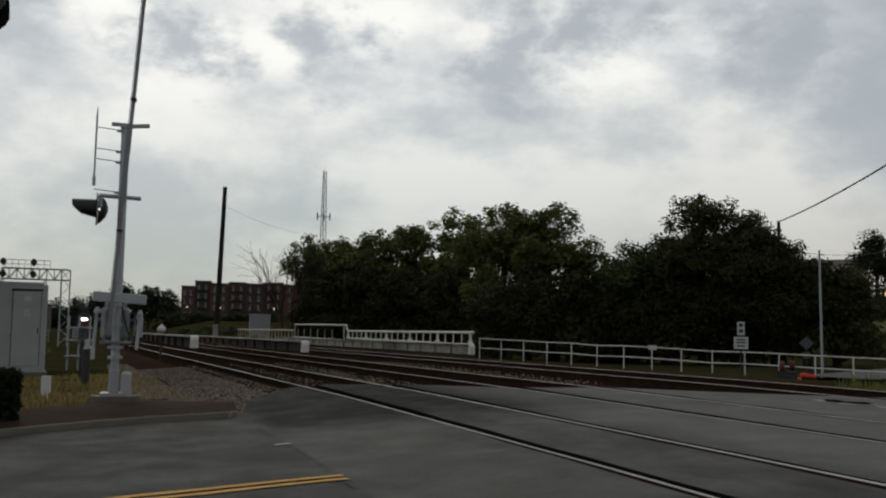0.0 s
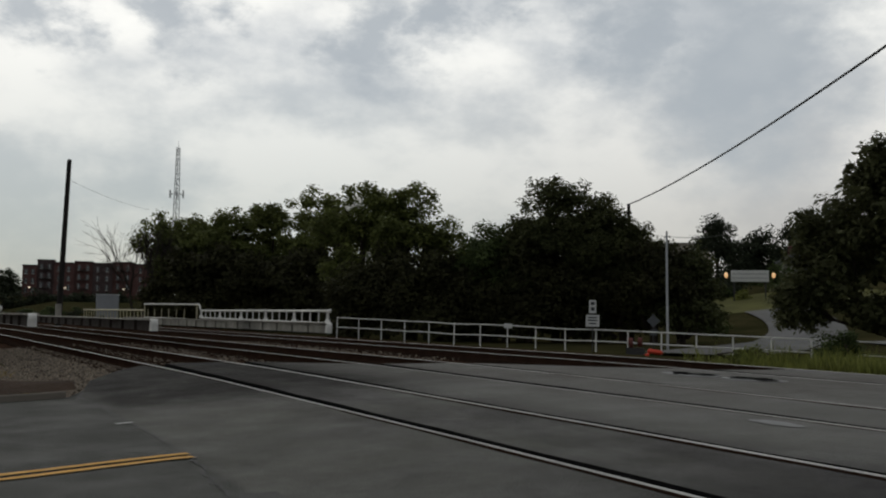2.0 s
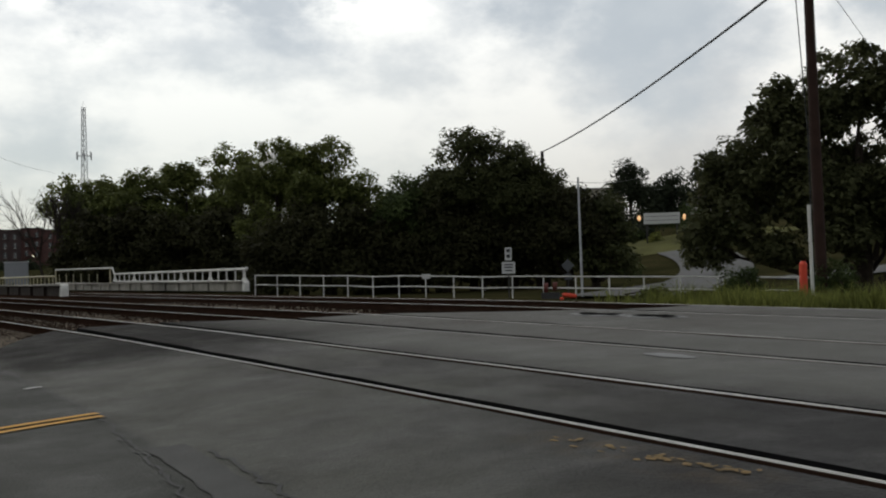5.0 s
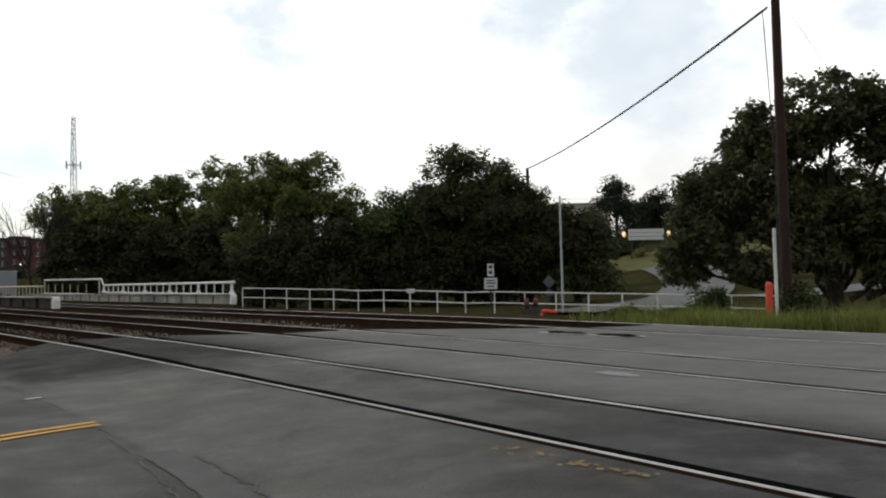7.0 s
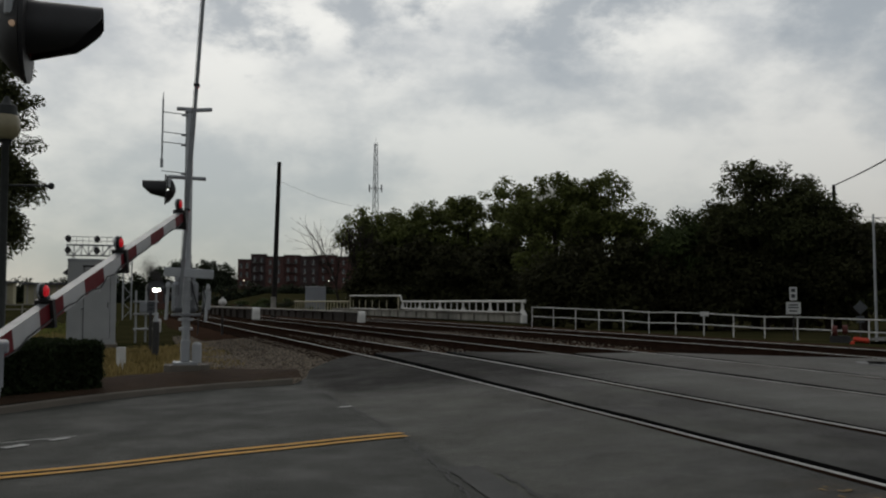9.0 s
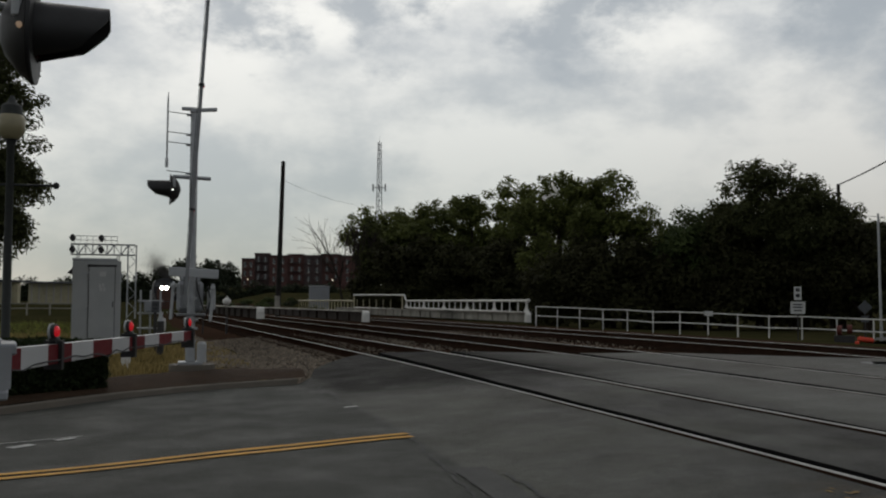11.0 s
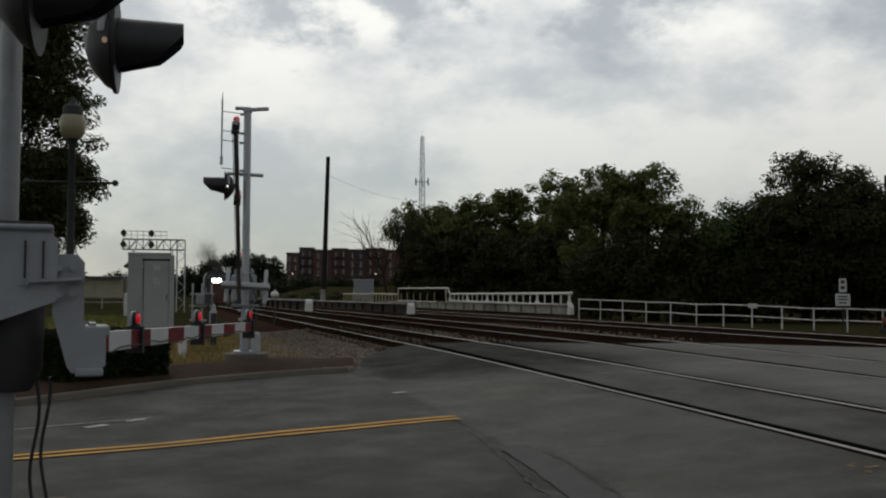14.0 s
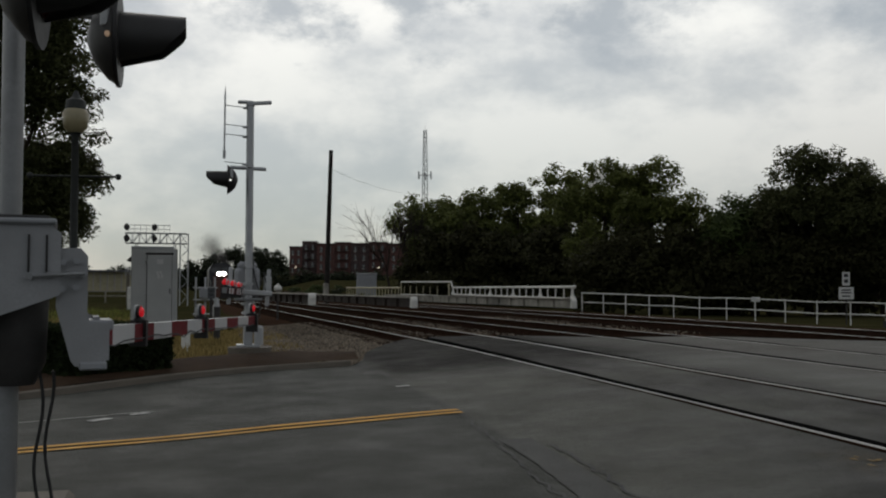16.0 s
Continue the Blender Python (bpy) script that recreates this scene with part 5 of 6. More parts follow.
# ---- railway equipment ----
def make_cabin():
    root = thing("relay_cabin", pose(-2.1, 33.0, ground_z(-2.1, 33.0), 0, 0, 3) @ Matrix.Diagonal((1, 1, 1.13, 1)), "pale grey steel relay cabin with a shut door", "relay cabin")
    part("body", Mesh().box((0, 0, 1.28), (1.50, 1.7, 2.45), bevel=0.02), CABIN_PAINT, root)
    part("roof", Mesh().box((-0.06, 0, 2.53), (1.40, 1.72, 0.09), bevel=0.02), LIGHT_GREY, root, "pale flat roof")
    door = part("door", Mesh().box((0.16, -0.862, 1.30), (0.80, 0.03, 2.05), bevel=0.01), CABIN_PAINT, root, "flush steel door")
    part("lintel", Mesh().box((0.16, -0.865, 2.36), (0.9, 0.05, 0.06), bevel=0.01), DARK_STEEL, root)
    for u in (-0.25, 0.565):
        part("door_seam", Mesh().box((u, -0.858, 1.32), (0.014, 0.03, 2.1)), DARK_STEEL, root)
    part("handle", Mesh().box((0.50, -0.89, 1.25), (0.03, 0.04, 0.16), bevel=0.006), DARK_STEEL, door, "door handle")
    part("notice", Mesh().box((0.18, -0.88, 2.12), (0.20, 0.004, 0.14)), SIGN_WHITE, door, "small white notice")
    for i, (u, w) in enumerate(((0.10, 1.78), (0.20, 1.80), (0.13, 1.68), (0.24, 1.68))):
        part("notice", Mesh().box((u, -0.88, w), (0.07, 0.004, 0.10)), SIGN_WHITE, door, "white sticker")
    for w in (2.15, 1.18):
        part("hinge", Mesh().tube([(-0.33, -0.88, w - 0.04), (-0.22, -0.88, w + 0.02)], 0.025, 8), LIGHT_GREY, door)
    for u in (-0.62, 0.62):
        part("lifting_ring", Mesh().tube([(u, -0.7, 2.5), (u, -0.7, 2.68), (u + 0.06, -0.7, 2.68), (u + 0.06, -0.7, 2.5)], 0.018, 6), CABIN_PAINT, root)
    part("vent_hood", Mesh().extrude([(-0.92, 2.15), (-0.75, 2.3), (-0.75, 2.1)], -0.5, -0.2), DARK_STEEL, root)
    part("plinth", Mesh().box((0, 0, 0.0), (1.65, 1.85, 0.24), bevel=0.03), CONCRETE, root)
    # small line-side equipment
    def post(name, x, y, h, r, mat, label, cap=None):
        t = thing(name, Matrix.Translation((x, y, ground_z(x, y))), label, "post")
        part("shaft", Mesh().tube([(0, 0, -0.1), (0, 0, h)], [r, r], 14), mat, t, smooth=True)
        if cap:
            part("cap", Mesh().tube([(0, 0, h), (0, 0, h + 0.25)], [r * 0.9, r * 0.35], 12), cap, t, "pale cap")
    post("marker_stub", -0.78, 21.3, 0.48, 0.10, WHITE_PAINT, "white marker stub in the grass")
    post("marker_post", -0.05, 25.6, 0.95, 0.09, DARK_STEEL, "dark marker post with a pale top", LIGHT_GREY)
    rack = thing("equipment_rack", Matrix.Translation((-0.45, 36.0, ground_z(-0.45, 36))), "weathered steel equipment rack beside the cabin", "equipment rack")
    for u in (-0.3, 0.05, 0.4):
        part("upright", Mesh().box((u, 0, 0.95), (0.07, 0.07, 1.9), bevel=0.01), LIGHT_GREY, rack)
    for w in (0.5, 1.05, 1.5):
        part("shelf", Mesh().box((0.05, 0, w), (0.9, 0.3, 0.06), bevel=0.01), LIGHT_GREY, rack)
    part("case", Mesh().box((0.0, -0.1, 1.28), (0.35, 0.28, 0.36), bevel=0.03), GREY_PAINT, rack)
    part("case", Mesh().box((0.45, -0.2, 0.62), (0.30, 0.30, 0.5), bevel=0.05), WHITE_PAINT, rack, "white case")
    sign = thing("mile_marker", Matrix.Translation((-0.2, 28.6, ground_z(-0.2, 28.6))), "dark post with a small marker plate", "marker post")
    part("shaft", Mesh().box((0, 0, 0.6), (0.09, 0.07, 1.2), bevel=0.01), DARK_STEEL, sign)
    part("plate", Mesh().box((0, -0.05, 1.32), (0.22, 0.02, 0.34), bevel=0.005), SIGN_BACK, sign, "grey plate")
    part("bar", Mesh().box((0, -0.064, 1.38), (0.12, 0.006, 0.07)).box((0, -0.064, 1.26), (0.12, 0.006, 0.07)), SIGN_INK, sign)
    tank = thing("gas_tank", Matrix.Translation((3.0, 46, ground_z(3.0, 46))), "small white round tank beside the track", "tank")
    up = 1.40 - ground_z(3.0, 46)
    part("vessel", Mesh().ball((0, 0, up), 0.20, 16, 10, squash=(1, 1, 0.9)), WHITE_PAINT, tank, smooth=True)
    part("valve", Mesh().tube([(0, 0, up + 0.16), (0, 0, up + 0.25)], 0.06, 10), WHITE_PAINT, tank)
    part("stand", Mesh().tube([(0, 0, -0.2), (0, 0, up - 0.15)], 0.05, 8), DARK_STEEL, tank, "dark steel stand")


def make_signal_bridge():
    root = thing("signal_bridge", Matrix.Identity(4), "grey lattice signal bridge over the railway", "signal bridge")
    y, x0, x1, z0, z1 = 88.0, -7.5, -2.2, 5.25, 6.15
    m = Mesh()
    for yy in (y, y + 0.9):
        for z in (z0, z1):
            m.tube([(x0, yy, z), (x1, yy, z)], 0.05, 6)
        n = 9
        for i in range(n):
            a, b = x0 + (x1 - x0) * i / n, x0 + (x1 - x0) * (i + 1) / n
            m.tube([(a, yy, z0 if i % 2 else z1), (b, yy, z1 if i % 2 else z0)], 0.03, 5)
            m.tube([(a, yy, z0), (a, yy, z1)], 0.025, 5)
    part("truss", m, GALV, root, "lattice truss")
    leg = Mesh()
    for dx in (0, 0.7):
        for dy in (0, 0.9):
            leg.tube([(x1 - 0.6 + dx, y + dy, ground_z(x1, y) - 0.2), (x1 - 0.6 + dx, y + dy, z1)], 0.05, 6)
    for i in range(9):
        a, b = 0.7 * i - 0.2, 0.7 * (i + 1) - 0.2
        leg.tube([(x1 - 0.6 + 0.7 * (i % 2), y, a), (x1 - 0.6 + 0.7 * ((i + 1) % 2), y, b)], 0.03, 5)
    part("leg", leg, GALV, root, "lattice leg")
    part("walkway_rail", Mesh().tube([(x0 + 0.3, y, 6.85), (x1 - 1.5, y, 6.85)], 0.03, 6).tube([(x0 + 0.3, y, 6.5), (x1 - 1.5, y, 6.5)], 0.025, 6), GALV, root)
    for k in range(8):
        u = x0 + 0.3 + k * 0.5
        part("walkway_post", Mesh().tube([(u, y, 6.1), (u, y, 6.85)], 0.02, 5), GALV, root)
    for u in (x0 + 0.15, x0 + 2.5):
        for z in (5.65, 6.65):
            part("signal_head", Mesh().tube([(u, y - 0.5, z), (u, y - 0.1, z)], 0.25, 14).box((u, y - 0.2, z), (0.24, 0.24, 0.6)), BLACK_PAINT, root, "dark signal head")


def make_girders():
    def girder(x, y0, y1, top, deep, label, end=WHITE_PAINT, wall=GIRDER, cap=True):
        root = thing("bridge_girder", Matrix.Identity(4), label, "bridge girder", "bridge girders")
        m, n = Mesh(), int((y1 - y0) / 2)
        path = [(x + drift(y0 + (y1 - y0) * i / n) - drift(y0), y0 + (y1 - y0) * i / n, top + fall(y0 + (y1 - y0) * i / n) - fall(y0)) for i in range(n + 1)]
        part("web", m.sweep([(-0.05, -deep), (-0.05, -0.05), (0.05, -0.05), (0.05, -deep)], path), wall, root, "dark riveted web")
        part("flange", Mesh().sweep([(-0.2, -0.05), (-0.2, 0.0), (0.2, 0.0), (0.2, -0.05)], path), PALE_CONCRETE if cap else wall, root, "pale top flange")
        for i in range(1, n):
            px, py, pz = path[i]
            part("stiffener", Mesh().box((px - 0.09, py, pz - deep / 2 - 0.03), (0.09, 0.05, deep - 0.06)), wall, root)
        prof = [(0.0, -deep), (0.0, -0.14), (0.04, -0.05), (0.11, -0.01), (0.22, 0.004), (0.30, -deep)]
        e = Mesh()
        e.add([(x - 0.11, y0 - 0.3 + u, top + w) for u, w in prof] + [(x + 0.11, y0 - 0.3 + u, top + w) for u, w in prof], [tuple(range(6)), tuple(range(6, 12))[::-1]] + [(i, (i + 1) % 6, (i + 1) % 6 + 6, i + 6) for i in range(6)])
        part("end_plate", e, end, root, "white-painted end")

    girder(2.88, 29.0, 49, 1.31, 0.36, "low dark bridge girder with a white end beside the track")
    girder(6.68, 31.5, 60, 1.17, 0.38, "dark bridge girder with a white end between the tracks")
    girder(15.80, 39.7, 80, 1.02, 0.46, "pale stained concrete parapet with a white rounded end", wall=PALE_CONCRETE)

    rail = thing("bridge_railing", Matrix.Identity(4), "weathered white bridge railing with upright bars", "railing")
    pts = [(16.0, 40.2, 1.55), (15.85, 62.0, 1.44)]

    def at(t, z):
        return (pts[0][0] + (pts[1][0] - pts[0][0]) * t, pts[0][1] + (pts[1][1] - pts[0][1]) * t, z)

    part("top_rail", Mesh().tube([at(-0.01, 1.53), at(1, 1.44)], 0.055, 8).ball(at(-0.01, 1.53), 0.085, 10, 8), WHITE_PAINT, rail, "thick white top rail", smooth=True)
    part("bottom_rail", Mesh().tube([at(0, 0.98), at(1, 0.98)], 0.05, 6), WHITE_PAINT, rail, "pale bottom rail")
    for i in range(21):
        t = i / 20
        z = 1.53 - 0.09 * t
        if i % 4 == 0:
            b = Mesh().tube([at(t, 0.98), at(t, 1.18), at(t, z)], [0.17, 0.07, 0.06], 8)
            part("pedestal", b, WHITE_PAINT, rail, "flared white pedestal")
        else:
            part("bar", Mesh().tube([at(t, 0.98), at(t, z)], 0.035, 6), WHITE_PAINT, rail)
    far = thing("bridge_railing", Matrix.Identity(4), "higher white pipe railing at the bridge end", "railing")
    part("top_rail", Mesh().tube([(15.85, 62.2, 1.48), (15.85, 62.6, 1.83), (15.2, 77, 1.86)], 0.055, 8), WHITE_PAINT, far, smooth=True)
    for y in (63, 77):
        part("post", Mesh().tube([(15.85 - 0.043 * (y - 62), y, 0.7), (15.85 - 0.043 * (y - 62), y, 1.85)], 0.05, 6), CREAM_PAINT, far)
    part("bottom_rail", Mesh().tube([(15.85, 62, 0.85), (15.2, 77, 0.85)], 0.04, 6), WHITE_PAINT, far)
    for k in range(6):
        part("bar", Mesh().tube([(15.7 - 0.086 * k, 66 + 2 * k, 0.85), (15.7 - 0.086 * k, 66 + 2 * k, 1.5)], 0.03, 5), CREAM_PAINT, far)
    low = thing("bridge_railing", Matrix.Identity(4), "long low cream railing along the approach", "railing")
    part("top_rail", Mesh().tube([(15.2, 77.5, 1.38), (14.4, 104, 1.30)], 0.07, 6), CREAM_PAINT, low)
    for k in range(20):
        y = 78 + 1.35 * k
        part("bar", Mesh().tube([(15.2 - 0.03 * (y - 77.5), y, 0.4), (15.2 - 0.03 * (y - 77.5), y, 1.34)], 0.04, 5), CREAM_PAINT, low)


def make_fence():
    root = thing("pipe_fence", Matrix.Identity(4), "white two-rail pipe fence with round posts", "fence")
    a, b = Vector((21.1, 51.8, 0)), Vector((29.0, 35.5, 0))
    n, total = 11, 19

    def at(k, h):
        t = k / n
        p = a + (b - a) * t
        return (p.x, p.y, (0.17 - 0.33 * t) + h)

    def sag(k):
        return -0.05 if k in (5, 9) else (-0.02 if k in (8, 3) else 0.0)

    for h in (1.0, 0.46):
        part("rail", Mesh().tube([at(k, h + sag(k)) for k in range(total + 1)], 0.030, 8), WHITE_PAINT, root, "white pipe rail", smooth=True)
    for k in range(total + 1):
        p = at(k, 0)
        part("post", Mesh().tube([(p[0], p[1], min(p[2], ground_z(p[0], p[1])) - 0.1), (p[0], p[1], p[2] + 1.03)], 0.034, 8), WHITE_PAINT, root, smooth=True)
    p = at(7, 0.98)
    part("plate", Mesh().box((0, 0, 0), (0.42, 0.02, 0.24), pose(p[0], p[1] - 0.06, p[2] + 0.0, 0, 0, -38)), SIGN_WHITE, root, "small pale plate")


def make_signs():
    def signpost(x, y, h, label):
        t = thing("road_sign", pose(x, y, ground_z(x, y), 0, 0, -38), label, "road sign", "road signs")
        return t

    s = signpost(27.2, 35.8, 2.3, "two white road signs on a dark post by the fence")
    g = ground_z(27.2, 35.8)
    part("post", Mesh().box((0, 0.03, 1.1), (0.06, 0.05, 2.3)), DARK_STEEL, s, "dark steel post")
    up = part("small_sign", Mesh().box((0, 0, 1.93 - g), (0.32, 0.02, 0.60), bevel=0.006), SIGN_WHITE, s, "narrow white sign")
    for w in (2.08, 1.83):
        part("sign_bar", Mesh().box((0, -0.014, w - g), (0.17, 0.006, 0.15)), SIGN_INK, up)
    low = part("large_sign", Mesh().box((0, 0, 1.29 - g), (0.62, 0.02, 0.54), bevel=0.006), SIGN_WHITE, s, "square white sign")
    for w, u in ((1.43, 0.4), (1.31, 0.44), (1.16, 0.34)):
        part("sign_bar", Mesh().box((0, -0.014, w - g), (u, 0.006, 0.06)), SIGN_INK, low)
    d = signpost(31.35, 36.5, 1.9, "grey back of a diamond sign on a post")
    part("post", Mesh().tube([(0, 0.04, 0), (0, 0.04, 1.9)], 0.03, 8), DARK_STEEL, d)
    part("diamond", Mesh().box((0, 0, 0), (0.46, 0.02, 0.46), pose(0, 0, 1.55, 0, 45, 0)), SIGN_BACK, d, "grey diamond plate")
    part("plate", Mesh().box((0, 0, 1.0), (0.34, 0.02, 0.30)), SIGN_BACK, d, "small plate")
    # orange barrier lying by the fence
    b = thing("orange_barrier", pose(26.6, 30.8, ground_z(26.6, 30.8), 0, 0, -40), "low orange plastic barrier lying by the track", "barrier")
    part("beam", Mesh().box((0, 0, 0.14), (0.62, 0.18, 0.18), pose(0, 0, 0.05, 0, 7, 0), bevel=0.06), ORANGE, b)
    part("foot", Mesh().box((-0.3, 0, 0.06), (0.16, 0.4, 0.12), bevel=0.03), ORANGE, b)
    post = thing("orange_marker", Matrix.Translation((23.38, 16.86, ground_z(23.38, 16.86))), "orange marker post in the weeds", "marker post")
    part("tube", Mesh().tube([(0, 0, 0), (0, 0, 1.26 - ground_z(23.38, 16.86))], 0.105, 14).tube([(0, 0, 1.26 - ground_z(23.38, 16.86)), (0, 0, 1.34 - ground_z(23.38, 16.86))], [0.105, 0.06], 14), ORANGE, post, smooth=True)
    h = thing("cable_reel", pose(27.3, 33.2, ground_z(27.3, 33.2), 0, 0, -40), "dark red machine part beside the fence", "machine part")
    part("wheel", Mesh().tube([(-0.1, 0, 0.5), (0.1, 0, 0.5)], 0.22, 14), RUST_RED, h)
    part("wheel", Mesh().tube([(0.3, 0, 0.55), (0.5, 0, 0.55)], 0.20, 14), RUST_RED, h)
    part("stand", Mesh().box((0.2, 0, 0.15), (0.8, 0.2, 0.3)), DARK_STEEL, h)


def make_poles():
    def pole(x, y, top, r, mat, label, lean=(0, 0), name="utility_pole"):
        t = thing(name, Matrix.Translation((x, y, ground_z(x, y))), label, "utility pole")
        h = top - ground_z(x, y)
        part("shaft", Mesh().tube([(0, 0, -0.3), (lean[0] * 0.5, lean[1] * 0.5, h * 0.5), (lean[0], lean[1], h)], [r, r * 0.88, r * 0.74], 14), mat, t, smooth=True)
        return t

    big = pole(24.48, 17.06, 12.5, 0.165, WOOD_POLE, "tall brown wooden utility pole in the weeds", (-0.12, 0.14))
    part("conduit", Mesh().tube([(-0.30, 0.05, 0.2), (-0.32, 0.09, 5.0), (-0.45, 0.3, 9.4)], 0.016, 6), CABLE, big)
    white = thing("white_post", Matrix.Translation((22.70, 16.06, ground_z(22.70, 16.06))), "slim white post beside the utility pole", "post")
    part("shaft", Mesh().tube([(0, 0, -0.1), (-0.03, 0.03, 2.85 - ground_z(22.70, 16.06))], 0.048, 10), WHITE_PAINT, white, smooth=True)
    pole(31.78, 35.95, 5.65, 0.065, GALV, "slim grey metal pole behind the fence", (-0.05, 0.05))
    p = pole(8.35, 71.4, 11.8, 0.20, OLD_POLE, "dark leaning wooden pole between the tracks", (0.28, 0), name="utility_pole")
    part("band", Mesh().tube([(0.0, 0, 0.85), (0.0, 0, 1.75)], 0.22, 12), PALE_CONCRETE, p, "pale painted band")
    far = pole(47.2, 58.1, 10.1, 0.16, OLD_POLE, "dark utility pole among the trees")
    part("arm", Mesh().box((0.0, 0, 9.6), (0.5, 0.1, 0.12)), OLD_POLE, far)

    def wire(name, a, b, sag, r, label):
        pts = []
        for i in range(25):
            t = i / 24
            pts.append([a[k] + (b[k] - a[k]) * t - (sag * 4 * t * (1 - t) if k == 2 else 0) for k in range(3)])
        tagged(part(name, Mesh().tube(pts, r, 6), CABLE), label, "cable")

    wire("overhead_cable", (24.23, 17.36, 9.62), (47.2, 58.1, 10.05), 0.42, 0.045, "black overhead cable between the poles")
    wire("overhead_wire", (8.63, 71.4, 10.4), (18.8, 95, 11.0), 0.25, 0.010, "thin wire from the dark pole")
    wire("overhead_wire", (47.2, 58.1, 8.0), (80, 82, 11.0), 0.4, 0.02, "thin wire over the trees")
    wire("guy_wire", (24.58, 16.96, 9.6), (27.78, 13.16, 1.2), 0.0, 0.008, "thin guy wire of the utility pole")
    lamp = thing("street_lamp", Matrix.Translation((-3.35, 22.1, ground_z(-3.35, 22.1))) @ Matrix.Scale(1.1, 4), "dark ornamental street lamp with a milky glass globe", "street lamp")
    part("post", Mesh().tube([(0, 0, -0.1), (0, 0, 0.5), (0, 0, 0.6), (0, 0, 4.55), (0, 0, 4.65)], [0.16, 0.14, 0.09, 0.075, 0.13], 14), LAMP_POST, lamp, smooth=True)
    part("globe", Mesh().tube([(0, 0, 4.66), (0, 0, 4.76), (0, 0, 5.05), (0, 0, 5.15)], [0.15, 0.24, 0.28, 0.22], 16), GLOBE, lamp, "milky glass globe", smooth=True)
    part("cap", Mesh().tube([(0, 0, 5.15), (0, 0, 5.34), (0, 0, 5.40), (0, 0, 5.55)], [0.22, 0.20, 0.10, 0.03], 14), LAMP_POST, lamp, "dark finial cap", smooth=True)
    part("banner_arm", Mesh().tube([(-0.85, 0, 3.72), (0.85, 0, 3.74)], 0.025, 8).ball((0.88, 0, 3.74), 0.07, 10, 8).ball((-0.88, 0, 3.72), 0.07, 10, 8), LAMP_POST, lamp, "banner arm with ball ends")


def make_far_buildings():
    # brick apartments beyond the railway
    root = thing("apartment_building", pose(28.6, 359, 0, 0, 0, -9), "long three-storey red-brick apartment building with balconies", "apartment building")
    base, tops = 5.0, (15.6, 17.6, 16.8, 17.4, 17.0, 17.6, 17.0)
    x = 0.0
    widths = (4.6, 5.4, 6.6, 6.0, 6.6, 7.0, 9.0)
    for n, (w, t) in enumerate(zip(widths, tops)):
        wall = part("wall", Mesh().box((x + w / 2, 5 + (n % 2) * 0.9, (base + t) / 2), (w, 9, t - base)), BRICK if n % 3 == 0 else BRICK_DARK if n % 3 == 1 else BRICK, root, "brick wall bay")
        part("parapet", Mesh().box((x + w / 2, 5 + (n % 2) * 0.9, t + 0.15), (w + 0.3, 9.3, 0.4)), BRICK_DARK, root)
        for f in range(3):
            z = t - 2.0 - 3.2 * f
            if n % 2 and w > 5:
                bal = part("balcony", Mesh().box((x + w / 2, 0.9, z - 1.0), (w * 0.55, 1.4, 0.15)).box((x + w / 2, 0.25, z - 0.55), (w * 0.55, 0.06, 0.08)), DARK_STEEL, root)
            for u in (0.25, 0.72):
                win = part("window", Mesh().box((x + w * u, 0.45 + (n % 2) * 0.9, z), (0.95, 0.12, 1.7)), GLASS, root, "dark window")
                part("frame", Mesh().box((x + w * u, 0.42 + (n % 2) * 0.9, z), (0.08, 0.14, 1.7)).box((x + w * u, 0.42 + (n % 2) * 0.9, z - 0.9), (1.1, 0.16, 0.12)), TRIM, win)
        x += w
    for u in (2.3, 13.8, 33):
        part("wall_lamp", Mesh().ball((u, 0.2, 8.2), 0.22, 8, 6), PORCH_LAMP, root, "lit wall lamp")
    # lattice mast
    t = thing("radio_tower", pose(65.0, 292.7, 0, 0, 0, 14), "tall pale lattice radio tower with antennas", "radio tower")
    m = Mesh()
    for k in range(3):
        a = radians(120 * k)
        m.tube([(1.5 * math.cos(a), 1.5 * math.sin(a), 6), (0.55 * math.cos(a), 0.55 * math.sin(a), 50.3)], 0.13, 5)
    for i in range(30):
        za, zb = 6 + 44 * i / 30, 6 + 44 * (i + 1) / 30
        ra, rb = 1.5 - 0.95 * i / 30, 1.5 - 0.95 * (i + 1) / 30
        for k in range(3):
            a, b = radians(120 * (k + i % 2)), radians(120 * (k + 1 - i % 2))
            m.tube([(ra * math.cos(a), ra * math.sin(a), za), (rb * math.cos(b), rb * math.sin(b), zb)], 0.07, 4)
    part("lattice", m, LIGHT_GREY, t)
    for k in range(6):
        a = radians(60 * k)
        part("antenna", Mesh().box((2.2 * math.cos(a), 2.2 * math.sin(a), 36), (0.25, 0.25, 2.2)).tube([(0, 0, 36), (2.2 * math.cos(a), 2.2 * math.sin(a), 36)], 0.08, 5), LIGHT_GREY, t, "panel antenna")
    part("whip", Mesh().tube([(0, 0, 50), (0, 0, 52)], 0.05, 5), GALV, t)
    # water tank
    w = thing("water_tower", Matrix.Translation((119.5, 275.2, -2.6)), "cream water tower dome behind the trees", "water tower")
    part("tank", Mesh().ball((0, 0, 33.6), 8.3, 24, 16, squash=(1, 1, 0.93)), DOME, w, smooth=True)
    part("shaft", Mesh().tube([(0, 0, 4), (0, 0, 24)], 1.6, 16), DOME, w)
    part("finial", Mesh().tube([(0, 0, 41.3), (0, 0, 42.6)], 0.12, 6).ball((0, 0, 42.9), 0.45, 8, 6), DARK_STEEL, w, "small dark beacon")
